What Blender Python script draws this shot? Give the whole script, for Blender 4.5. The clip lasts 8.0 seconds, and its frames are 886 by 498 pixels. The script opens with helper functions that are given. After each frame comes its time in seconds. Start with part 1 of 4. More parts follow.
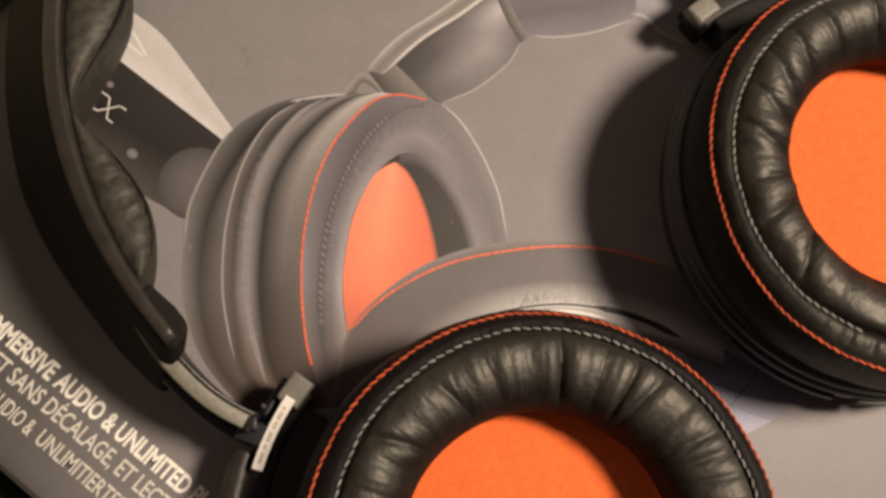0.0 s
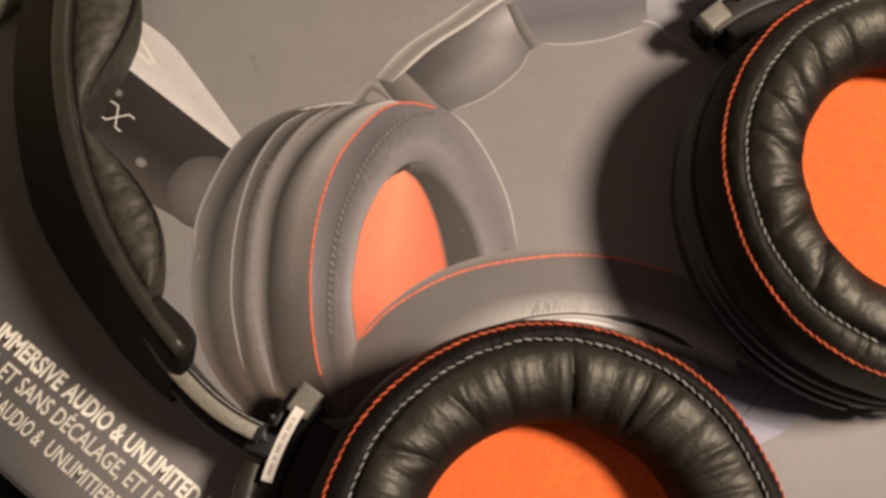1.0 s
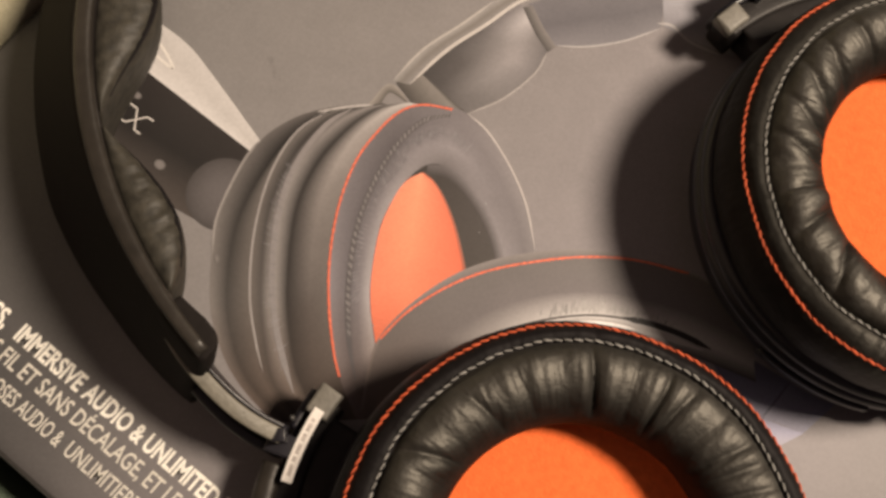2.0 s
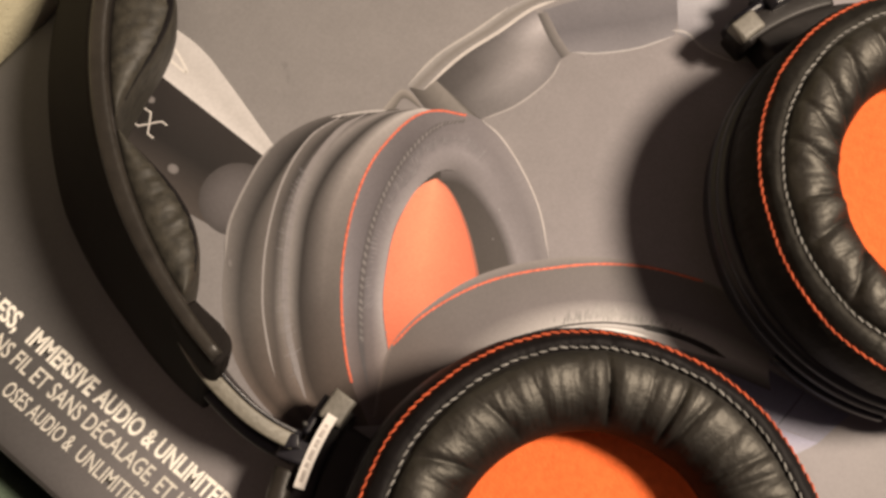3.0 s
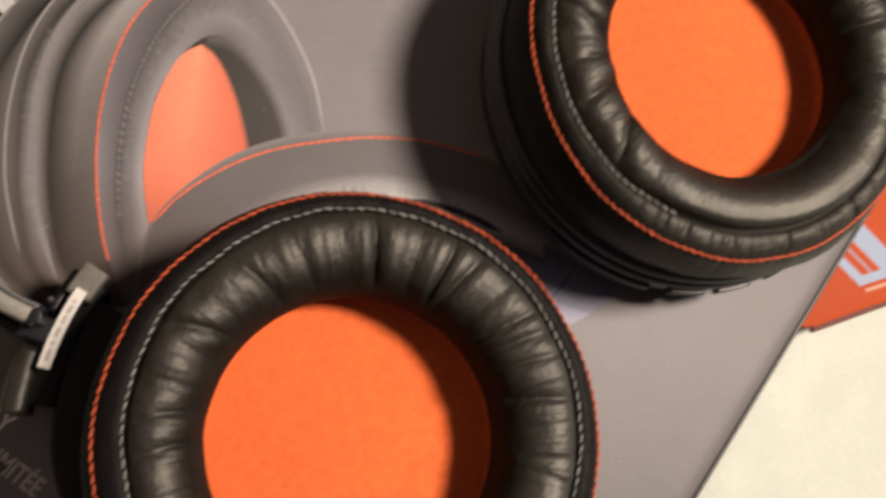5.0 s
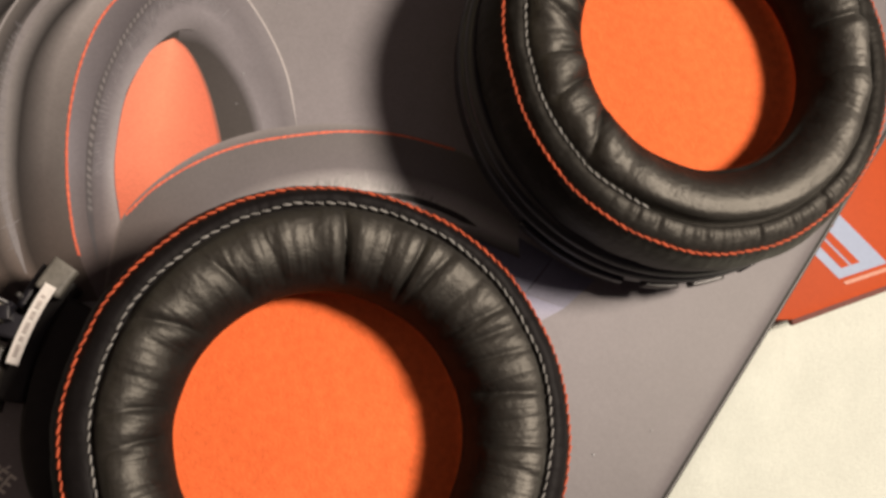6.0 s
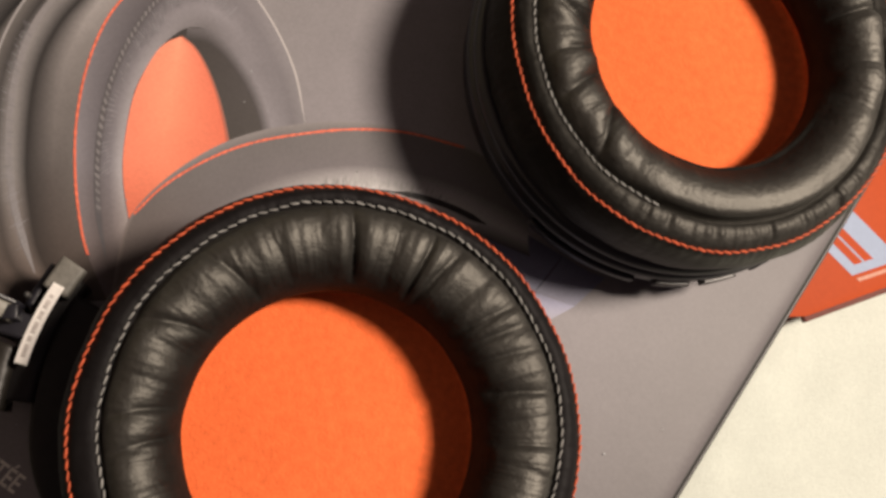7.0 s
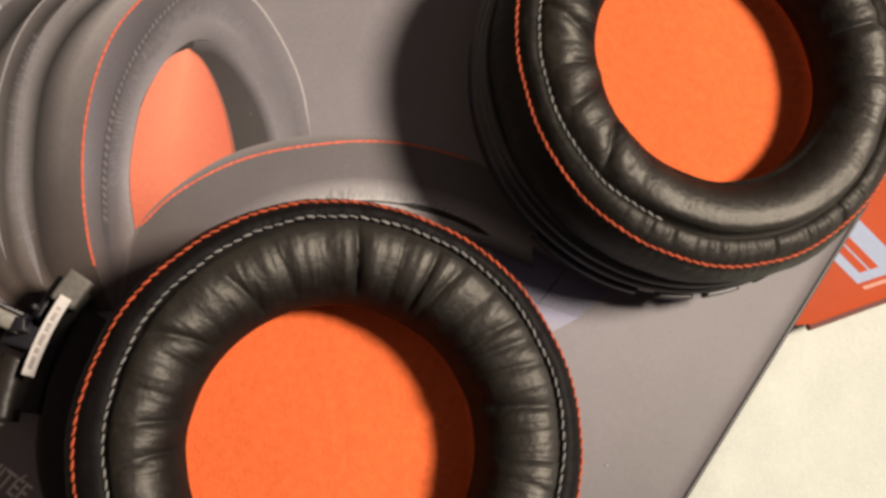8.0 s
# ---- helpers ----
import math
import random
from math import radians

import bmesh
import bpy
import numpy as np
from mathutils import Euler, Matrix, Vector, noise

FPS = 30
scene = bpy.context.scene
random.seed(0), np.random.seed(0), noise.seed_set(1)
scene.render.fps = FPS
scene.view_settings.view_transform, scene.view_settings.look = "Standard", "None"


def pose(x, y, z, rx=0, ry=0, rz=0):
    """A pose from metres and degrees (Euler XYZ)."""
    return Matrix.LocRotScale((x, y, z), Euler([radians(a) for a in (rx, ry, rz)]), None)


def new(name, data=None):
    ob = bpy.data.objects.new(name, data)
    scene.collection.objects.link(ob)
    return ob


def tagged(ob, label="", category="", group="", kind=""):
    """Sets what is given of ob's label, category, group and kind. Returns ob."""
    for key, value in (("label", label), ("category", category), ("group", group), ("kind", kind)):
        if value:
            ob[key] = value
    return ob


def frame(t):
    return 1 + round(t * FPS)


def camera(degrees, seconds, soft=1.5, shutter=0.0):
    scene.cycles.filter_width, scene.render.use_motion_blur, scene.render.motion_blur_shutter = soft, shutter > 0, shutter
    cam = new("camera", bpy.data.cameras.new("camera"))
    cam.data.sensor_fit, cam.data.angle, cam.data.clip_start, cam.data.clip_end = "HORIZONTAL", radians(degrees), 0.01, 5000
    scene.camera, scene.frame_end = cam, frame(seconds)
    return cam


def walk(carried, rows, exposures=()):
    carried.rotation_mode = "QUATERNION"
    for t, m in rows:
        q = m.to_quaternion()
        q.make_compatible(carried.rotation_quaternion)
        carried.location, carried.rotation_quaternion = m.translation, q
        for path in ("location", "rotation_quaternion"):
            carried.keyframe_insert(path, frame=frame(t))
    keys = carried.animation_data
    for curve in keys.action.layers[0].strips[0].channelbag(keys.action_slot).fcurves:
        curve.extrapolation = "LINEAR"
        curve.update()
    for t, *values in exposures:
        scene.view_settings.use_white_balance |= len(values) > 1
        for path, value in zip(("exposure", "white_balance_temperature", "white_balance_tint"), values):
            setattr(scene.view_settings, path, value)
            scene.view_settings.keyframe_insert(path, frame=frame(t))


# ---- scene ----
# The camera is held by hand about twenty centimetres over a headset that lies on its printed carton.
TOP = 0.115  # height of the carton's upper face over the cloth
cam = camera(48.3, 8.0, soft=3.1, shutter=1.0)
PATH = [
    (0.0, 0.0047, -0.0375, 0.3475, 13.84, -3.95, -2.67),
    (0.5, 0.0040, -0.0352, 0.3459, 13.86, -3.90, -2.70),
    (1.0, 0.0040, -0.0360, 0.3463, 14.08, -3.58, -2.63),
    (1.5, 0.0036, -0.0372, 0.3471, 14.16, -3.50, -2.64),
    (1.7, 0.0026, -0.0369, 0.3464, 14.22, -3.40, -2.60),
    (2.8, -0.0009, -0.0367, 0.3462, 14.76, -3.06, -2.26),
    (3.0, -0.0011, -0.0368, 0.3453, 14.79, -3.11, -2.14),
    (3.5, -0.0006, -0.0390, 0.3448, 15.17, -3.06, -2.06),
    (3.6, 0.0016, -0.0412, 0.3433, 13.80, -3.54, -1.71),
    (3.7, 0.0035, -0.0436, 0.3413, 12.49, -3.86, -1.70),
    (3.8, 0.0049, -0.0460, 0.3398, 11.42, -4.11, -2.45),
    (3.9, 0.0085, -0.0485, 0.3391, 10.34, -4.57, -2.53),
    (4.0, 0.0102, -0.0502, 0.3375, 10.55, -5.19, -2.69),
    (4.2, 0.0132, -0.0529, 0.3355, 10.11, -7.36, -3.89),
    (4.5, 0.0132, -0.0532, 0.3332, 10.24, -10.41, -4.41),
    (5.0, 0.0105, -0.0503, 0.3344, 11.67, -13.12, -4.83),
    (5.2, 0.0110, -0.0505, 0.3349, 12.17, -13.85, -4.97),
    (6.3, 0.0150, -0.0505, 0.3347, 11.10, -13.31, -5.16),
    (6.5, 0.0152, -0.0505, 0.3343, 11.04, -12.99, -5.15),
    (7.0, 0.0150, -0.0497, 0.3339, 11.12, -12.99, -5.10),
    (7.5, 0.0132, -0.0489, 0.3348, 11.13, -12.94, -4.97),
    (8.0, 0.0156, -0.0469, 0.3358, 10.94, -12.60, -4.78),
]
STOPS = [(0.0, 0.0, 6850, 10), (1.5, 0.04, 6850, 10), (3.0, 0.22, 6800, 10), (3.5, 0.24, 6800, 10), (4.0, 0.12, 6550, 10), (4.5, 0.02, 6350, 10), (8.0, 0.0, 6300, 10)]
walk(cam, [(t, pose(x, y, z, rx, ry, rz)) for t, x, y, z, rx, ry, rz in PATH], STOPS)

# ---- light: one warm room lamp to the side, and the dim room ----
world = bpy.data.worlds.new("room_light")
scene.world = world
world.use_nodes = True
world.node_tree.nodes["Background"].inputs["Color"].default_value = (0.74, 0.62, 0.86, 1)
world.node_tree.nodes["Background"].inputs["Strength"].default_value = 0.009
lamp = bpy.data.lights.new("room_lamp", "POINT")
lamp.energy, lamp.color, lamp.shadow_soft_size = 61.5, (1.0, 0.84, 0.68), 0.094
new("room_lamp", lamp).matrix_world = pose(0.570, 0.030, TOP + 0.800)


# ---- materials ----
def lin(r, g, b):
    return tuple((c / 255 / 12.92 if c < 10 else ((c / 255 + 0.055) / 1.055) ** 2.4) for c in (r, g, b))


def ink(r, g, b):
    """The pigment that looks like r, g, b under the warm lamp."""
    c = lin(r, g, b)
    return (c[0] * 1.06, c[1] * 1.06 / 0.84, c[2] * 1.06 / 0.68, 1)


def material(name, colour, rough=0.5, metal=0.0, grain=0.0, scale=400.0, bump=0.0, bump_scale=900.0, spec=0.5, stain=0.0, sheen=0.0, rough_var=0.0):
    m = bpy.data.materials.new(name)
    m.use_nodes = True
    n, l = m.node_tree.nodes, m.node_tree.links
    b = n["Principled BSDF"]
    b.inputs["Roughness"].default_value, b.inputs["Metallic"].default_value = rough, metal
    b.inputs["Specular IOR Level"].default_value = spec
    b.inputs["Sheen Weight"].default_value = sheen
    co = n.new("ShaderNodeTexCoord")
    source = None
    if colour == "attribute":
        source = n.new("ShaderNodeVertexColor")
        source.layer_name = "Col"
        source = source.outputs["Color"]
    else:
        rgb = n.new("ShaderNodeRGB")
        rgb.outputs[0].default_value = (*colour[:3], 1)
        source = rgb.outputs[0]
    for amount, size in ((grain, scale), (stain, scale / 14)):
        if amount:
            t = n.new("ShaderNodeTexNoise")
            t.inputs["Scale"].default_value, t.inputs["Detail"].default_value = size, 4
            l.new(co.outputs["Object"], t.inputs["Vector"])
            r = n.new("ShaderNodeMapRange")
            r.inputs["From Min"].default_value, r.inputs["From Max"].default_value = 0.25, 0.75
            r.inputs["To Min"].default_value, r.inputs["To Max"].default_value = 1 - amount, 1 + amount
            l.new(t.outputs["Fac"], r.inputs["Value"])
            mul = n.new("ShaderNodeVectorMath")
            mul.operation = "SCALE"
            l.new(source, mul.inputs[0])
            l.new(r.outputs[0], mul.inputs["Scale"])
            source = mul.outputs[0]
    l.new(source, b.inputs["Base Color"])
    if rough_var:
        t = n.new("ShaderNodeTexNoise")
        t.inputs["Scale"].default_value = scale / 6
        l.new(co.outputs["Object"], t.inputs["Vector"])
        r = n.new("ShaderNodeMapRange")
        r.inputs["To Min"].default_value, r.inputs["To Max"].default_value = rough - rough_var, rough + rough_var
        l.new(t.outputs["Fac"], r.inputs["Value"])
        l.new(r.outputs[0], b.inputs["Roughness"])
    if bump:
        t = n.new("ShaderNodeTexNoise")
        t.inputs["Scale"].default_value, t.inputs["Detail"].default_value = bump_scale, 5
        l.new(co.outputs["Object"], t.inputs["Vector"])
        bm = n.new("ShaderNodeBump")
        bm.inputs["Strength"].default_value, bm.inputs["Distance"].default_value = bump, 0.0006
        l.new(t.outputs["Fac"], bm.inputs["Height"])
        l.new(bm.outputs[0], b.inputs["Normal"])
    return m


LEATHER = material("black_leatherette", (0.0120, 0.0110, 0.0100), 0.58, grain=0.3, scale=300, bump=0.36, bump_scale=800, spec=0.85, rough_var=0.08)
BAND_LEATHER = material("smooth_leatherette", (0.0078, 0.0066, 0.007), 0.58, grain=0.2, scale=300, bump=0.16, bump_scale=1100, spec=0.1)
polish = LEATHER.node_tree.nodes.new("ShaderNodeVertexColor")
polish.layer_name = "Polish"
LEATHER.node_tree.links.new(polish.outputs["Color"], LEATHER.node_tree.nodes["Principled BSDF"].inputs["Specular IOR Level"])
LEATHER.node_tree.nodes["Principled BSDF"].inputs["Specular Tint"].default_value = (1.0, 0.96, 0.87, 1)
LINING = material("matt_lining", (0.026, 0.011, 0.009), 0.8, grain=0.2, scale=300, bump=0.1, spec=0.1)
CUSHION_LEATHER = material("cushion_leatherette", (0.030, 0.027, 0.021), 0.6, grain=0.6, scale=420, bump=0.5, bump_scale=330, spec=0.4, rough_var=0.1)
FELT = material("orange_speaker_cloth", (0.77, 0.148, 0.043), 0.95, grain=0.12, scale=600, bump=0.45, bump_scale=1500, spec=0.1, stain=0.06, sheen=0.1)
BLACK = material("black_plastic", (0.0115, 0.011, 0.0150), 0.34, grain=0.15, scale=500, bump=0.08, spec=0.45, rough_var=0.08)
SATIN = material("satin_black_plastic", (0.016, 0.0142, 0.014), 0.45, grain=0.15, scale=400, bump=0.12, spec=0.2, rough_var=0.08)
# the shell's plastic made paler and glossier, its highlight put into the colour
LIT_PLASTIC = material("lit_black_plastic", (0.021, 0.018, 0.015), 0.38, grain=0.3, scale=300, bump=0.2, bump_scale=500, spec=0.4, stain=0.2, rough_var=0.1)
SHELL = material("matt_black_shell", (0.0125, 0.0105, 0.0098), 0.75, grain=0.15, scale=400, bump=0.12, spec=0.08)
ARM = material("brushed_grey_arm", (0.135, 0.126, 0.103), 0.5, grain=0.25, scale=500, bump=0.25, bump_scale=900, stain=0.15)
GREY = material("grey_plastic", (0.155, 0.147, 0.130), 0.5, grain=0.2, scale=700, bump=0.25, bump_scale=1200, stain=0.12)
SILVER = material("silver_trim", (0.055, 0.053, 0.052), 0.45, metal=0.2, grain=0.15, scale=500)
ORANGE_THREAD = material("orange_thread", (0.50, 0.083, 0.026), 0.7, grain=0.3, scale=1500, bump=0.4, bump_scale=3000)
GREY_THREAD = material("grey_thread", (0.25, 0.245, 0.235), 0.75, grain=0.3, scale=1500, bump=0.4, bump_scale=3000)
PRINT = material("printed_card", "attribute", 0.5, grain=0.08, scale=1500, stain=0.05, bump=0.05, bump_scale=700, spec=0.35)
FOIL = material("silver_foil_ink", (0.88, 0.86, 0.80), 0.42, metal=0.1, grain=0.18, scale=1800, bump=0.2, bump_scale=1500)
FOIL_DIM = material("dim_foil_ink", (0.62, 0.60, 0.55), 0.45, metal=0.1, grain=0.18, scale=1800, bump=0.2, bump_scale=1500)
PAPER = material("white_paper_label", (0.70, 0.67, 0.64), 0.7, grain=0.06, scale=900, bump=0.1)
LABEL_INK = material("faded_label_ink", (0.42, 0.38, 0.36), 0.7, grain=0.35, scale=1200)
CLOTH = material("cream_cloth", (0.61, 0.64, 0.58), 0.95, grain=0.05, scale=700, stain=0.05, bump=0.6, bump_scale=1100, spec=0.1)
PILLOW = material("yellowed_cotton", (0.62, 0.58, 0.42), 0.95, grain=0.05, scale=700, stain=0.06, bump=0.6, bump_scale=1100, spec=0.1)
GREEN_CLOTH = material("dull_green_cloth", (0.085, 0.115, 0.085), 0.95, grain=0.1, scale=500, stain=0.1, bump=0.7, bump_scale=1000, spec=0.1)
CARD_SIDE = material("dark_card", (0.035, 0.033, 0.032), 0.5, grain=0.15, scale=300, bump=0.08)
ORANGE_CARD = material("orange_card", (0.43, 0.060, 0.009), 0.55, grain=0.05, scale=600, stain=0.05, bump=0.05, spec=0.15)
ORANGE_SIDE = material("dull_orange_card", (0.13, 0.032, 0.022), 0.7, grain=0.15, scale=400)
PALE_BLUE = material("pale_blue_ink", (0.26, 0.32, 0.46), 0.5, grain=0.05, scale=600)
WALL = material("plain_wall_paint", (0.11, 0.095, 0.125), 0.9, grain=0.04, scale=8, stain=0.05)
# pale paint for the unseen reflecting wall, brighter than the other walls
BOUNCE_WALL = material("cream_bounce_paint", (0.33, 0.28, 0.25), 0.9, grain=0.04, scale=8, stain=0.05)
WOOD = material("wooden_floor", (0.16, 0.10, 0.06), 0.5, grain=0.2, scale=20)


# ---- building helpers: all shapes are drawn in millimetres over the carton's upper face ----
def part(name, bm, mat, parent=None, label="", smooth=True):
    root = parent
    while root and root.parent:
        root = root.parent
    base = root.location.copy() if root else Vector()
    for v in bm.verts:
        v.co = Vector((v.co.x * 0.001, v.co.y * 0.001, v.co.z * 0.001 + TOP)) - base
    bmesh.ops.recalc_face_normals(bm, faces=bm.faces)
    me = bpy.data.meshes.new(name)
    bm.to_mesh(me)
    bm.free()
    for p in me.polygons:
        p.use_smooth = smooth
    me.materials.append(mat)
    ob = new(name, me)
    if parent:
        ob.parent = parent
    return tagged(ob, label)


def thing(name, x, y, z, label, category):
    ob = new(name)
    ob.empty_display_size = 0.02
    ob.location = (x * 0.001, y * 0.001, z * 0.001 + TOP)
    return tagged(ob, label, category)


def smooth_curve(points, n):
    """n points along a soft curve through the given ones."""
    p = [Vector(q) for q in points]
    p = [2 * p[0] - p[1], *p, 2 * p[-1] - p[-2]]
    out = []
    for i in range(n):
        s = i / (n - 1) * (len(p) - 3)
        k = min(int(s), len(p) - 4)
        f = s - k
        a, b, c, d = p[k : k + 4]
        out.append(0.5 * (2 * b + (c - a) * f + (2 * a - 5 * b + 4 * c - d) * f * f + (3 * b - a - 3 * c + d) * f**3))
    return out


def sheet_of(rows, closed_u=False, closed_v=False):
    """A quad sheet from rows of points."""
    bm = bmesh.new()
    grid = [[bm.verts.new(p) for p in row] for row in rows]
    nu, nv = len(grid), len(grid[0])
    for i in range(nu if closed_u else nu - 1):
        for j in range(nv if closed_v else nv - 1):
            bm.faces.new((grid[i][j], grid[(i + 1) % nu][j], grid[(i + 1) % nu][(j + 1) % nv], grid[i][(j + 1) % nv]))
    return bm


def swept(path, section, up=Vector((0, 0, 1))):
    """A closed section of (out, z) carried along a path in the plane, with both ends capped. The section may be a function of 0..1."""
    n = len(path)
    rows = []
    for i, p in enumerate(path):
        t = (path[min(i + 1, n - 1)] - path[max(i - 1, 0)]).normalized()
        side = Vector((t.y, -t.x, 0))
        sec = section(i / (n - 1)) if callable(section) else section
        rows.append([Vector((p.x, p.y, 0)) + side * o + up * z for o, z in sec])
    bm = sheet_of(rows, closed_v=True)
    bm.verts.ensure_lookup_table()
    m = len(rows[0])
    bm.faces.new([bm.verts[j] for j in range(m)])
    bm.faces.new([bm.verts[(n - 1) * m + j] for j in reversed(range(m))])
    return bm


def rounded(w0, w1, z0, z1, r, k=4):
    """A rounded rectangle of (out, z)."""
    out = []
    for cx, cz, a0 in ((w1 - r, z1 - r, 0), (w0 + r, z1 - r, 90), (w0 + r, z0 + r, 180), (w1 - r, z0 + r, 270)):
        for i in range(k + 1):
            a = radians(a0 + 90 * i / k)
            out.append((cx + r * math.cos(a), cz + r * math.sin(a)))
    return out


def slab(corners, z0, z1, bevel=0.0):
    bm = bmesh.new()
    low = [bm.verts.new((x, y, z0)) for x, y in corners]
    face = bm.faces.new(low)
    up = bmesh.ops.extrude_face_region(bm, geom=[face])
    for v in up["geom"]:
        if isinstance(v, bmesh.types.BMVert):
            v.co.z = z1
    if bevel:
        bmesh.ops.bevel(bm, geom=list(bm.edges), offset=bevel, segments=3, profile=0.5, affect="EDGES")
    return bm


def flat(corners, z):
    bm = bmesh.new()
    bm.faces.new([bm.verts.new((x, y, z)) for x, y in corners])
    return bm


def capsules(bm, a, b, r, k=6):
    """One short stitch of thread, added to bm."""
    axis = b - a
    t = axis.normalized()
    s = t.orthogonal().normalized()
    u = t.cross(s)
    rings = []
    for f, w in ((-0.08, 0.35), (0.12, 0.85), (0.5, 1.0), (0.88, 0.85), (1.08, 0.35)):
        c = a + axis * f
        rings.append([bm.verts.new(c + (s * math.cos(2 * math.pi * i / k) + u * math.sin(2 * math.pi * i / k)) * r * w) for i in range(k)])
    for p, q in zip(rings, rings[1:]):
        for i in range(k):
            bm.faces.new((p[i], p[(i + 1) % k], q[(i + 1) % k], q[i]))
    bm.faces.new(rings[0][::-1])
    bm.faces.new(rings[-1])


# ---- the room and the cloth ----
def room():
    def wall(name, corners):
        bm = bmesh.new()
        vs = [bm.verts.new(c) for c in corners]
        for f in ((0, 1, 2, 3), (4, 7, 6, 5), (0, 4, 5, 1), (1, 5, 6, 2), (2, 6, 7, 3), (3, 7, 4, 0)):
            bm.faces.new([vs[i] for i in f])
        part(name, bm, {"floor": WOOD, "bounce_wall_west": BOUNCE_WALL}.get(name, WALL), smooth=False)["kind"] = "structure"

    def block(name, x0, x1, y0, y1, z0, z1):
        wall(name, [(x, y, z) for z in (z0, z1) for x, y in ((x0, y0), (x1, y0), (x1, y1), (x0, y1))])

    # unseen room shell; its paint is dark to hold down bounced light
    block("floor", -800, 2400, -2100, 2300, -950, -865)
    block("ceiling", -800, 2400, -2100, 2300, 1900, 2000)
    block("wall_north", -800, 2400, 2300, 2400, -865, 1900)
    block("wall_south", -800, 2400, -2200, -2100, -865, 1900)
    block("wall_east", 2400, 2500, -2100, 2300, -865, 1900)
    # unseen, set close to throw lamp light back onto the carton's left
    block("bounce_wall_west", -900, -800, -2100, 2300, -865, 1900)


def bedding():
    rows = []
    n = 260
    for i in range(n):
        row = []
        for j in range(n):
            x, y = 100 + 800 * (abs(i / (n - 1) * 2 - 1) ** 1.7) * (1 if i * 2 > n - 1 else -1), 50 + 700 * (abs(j / (n - 1) * 2 - 1) ** 1.7) * (1 if j * 2 > n - 1 else -1)
            h = 2.2 * noise.noise(Vector((x / 55, y / 140, 3.0))) + 0.8 * noise.noise(Vector((x / 22, y / 35, 9.0)))
            h += 4.5 * math.exp(-((0.75 * x - 0.66 * y - 190 + 0.0012 * (y + 60) ** 2) / 11) ** 2) * max(0.0, min(1.0, (-20 - y) / 25))
            row.append((x, y, -117.5 + (min(h, 2.0) if y > -24 else h)))
        rows.append(row)
    cloth = part("tablecloth", sheet_of(rows), CLOTH)
    tagged(cloth, "cream cotton cloth with soft folds under the cartons", "tablecloth", kind="structure")
    table = slab([(-690, -640), (890, -640), (890, 740), (-690, 740)], -180, -122, 6)
    tagged(part("table", table, WOOD), "plain wide wooden table under the cloth", "table")


def pillow():
    """A plump cream pillow pushed against the carton's side."""
    rows = []
    # the unseen bulk is raised to catch the lamp and light the carton
    turn = radians(-41.4)
    for i in range(49):
        row = []
        a = -math.pi / 2 + math.pi * i / 48
        for j in range(96):
            t = 2 * math.pi * j / 96
            k = lambda c, e: math.copysign(abs(c) ** e, c)
            u = 150 * k(math.cos(a), 0.16) * k(math.cos(t), 0.25)
            v = 190 * k(math.cos(a), 0.16) * k(math.sin(t), 0.25)
            z = 108 * k(math.sin(a), 0.85)
            h = 2.5 * noise.noise(Vector((u / 40, v / 40, z / 30)))
            u, v = u - 270.6 + (0 if u > 100 else h), v + 130
            row.append((u * math.cos(turn) - v * math.sin(turn), u * math.sin(turn) + v * math.cos(turn), -8 + z + 0.6 * h * min(1, max(0, z / 30))))
        rows.append(row)
    tagged(part("pillow", sheet_of(rows, closed_v=True), PILLOW), "plump cream cotton pillow beside the printed carton", "pillow")


def towel():
    """A folded green cloth, added to colour the strip past the carton's lower edge."""
    turn = radians(-41.4)
    rows = []
    for i in range(41):
        row = []
        a = -math.pi / 2 + math.pi * i / 40
        for j in range(80):
            t = 2 * math.pi * j / 80
            k = lambda c, e: math.copysign(abs(c) ** e, c)
            u, v, z = 75 * k(math.cos(a), 0.2) * k(math.cos(t), 0.2), 45 * k(math.cos(a), 0.2) * k(math.sin(t), 0.2), 52 * k(math.sin(a), 0.6)
            h = 1.6 * noise.noise(Vector((u / 25, v / 18, 5.0)))
            u, v = u - 62, v - 121.5
            row.append((u * math.cos(turn) - v * math.sin(turn), u * math.sin(turn) + v * math.cos(turn), -63 + z + (h if z > 0 else 0)))
        rows.append(row)
    tagged(part("added_green_cloth", sheet_of(rows, closed_v=True), GREEN_CLOTH), "dull green cloth added past the printed carton's lower edge", "towel")


room()
bedding()
pillow()
towel()

# ---- the headset's carton, turned on the cloth ----
TURN = radians(-41.4)
UX, UY = math.cos(TURN), math.sin(TURN)


def on_box(u, v):
    return (u * UX - v * UY, u * UY + v * UX)


carton = thing("headset_carton", *on_box(7, 80), -115, "dark grey printed headset carton lying flat on cream cloth", "carton")


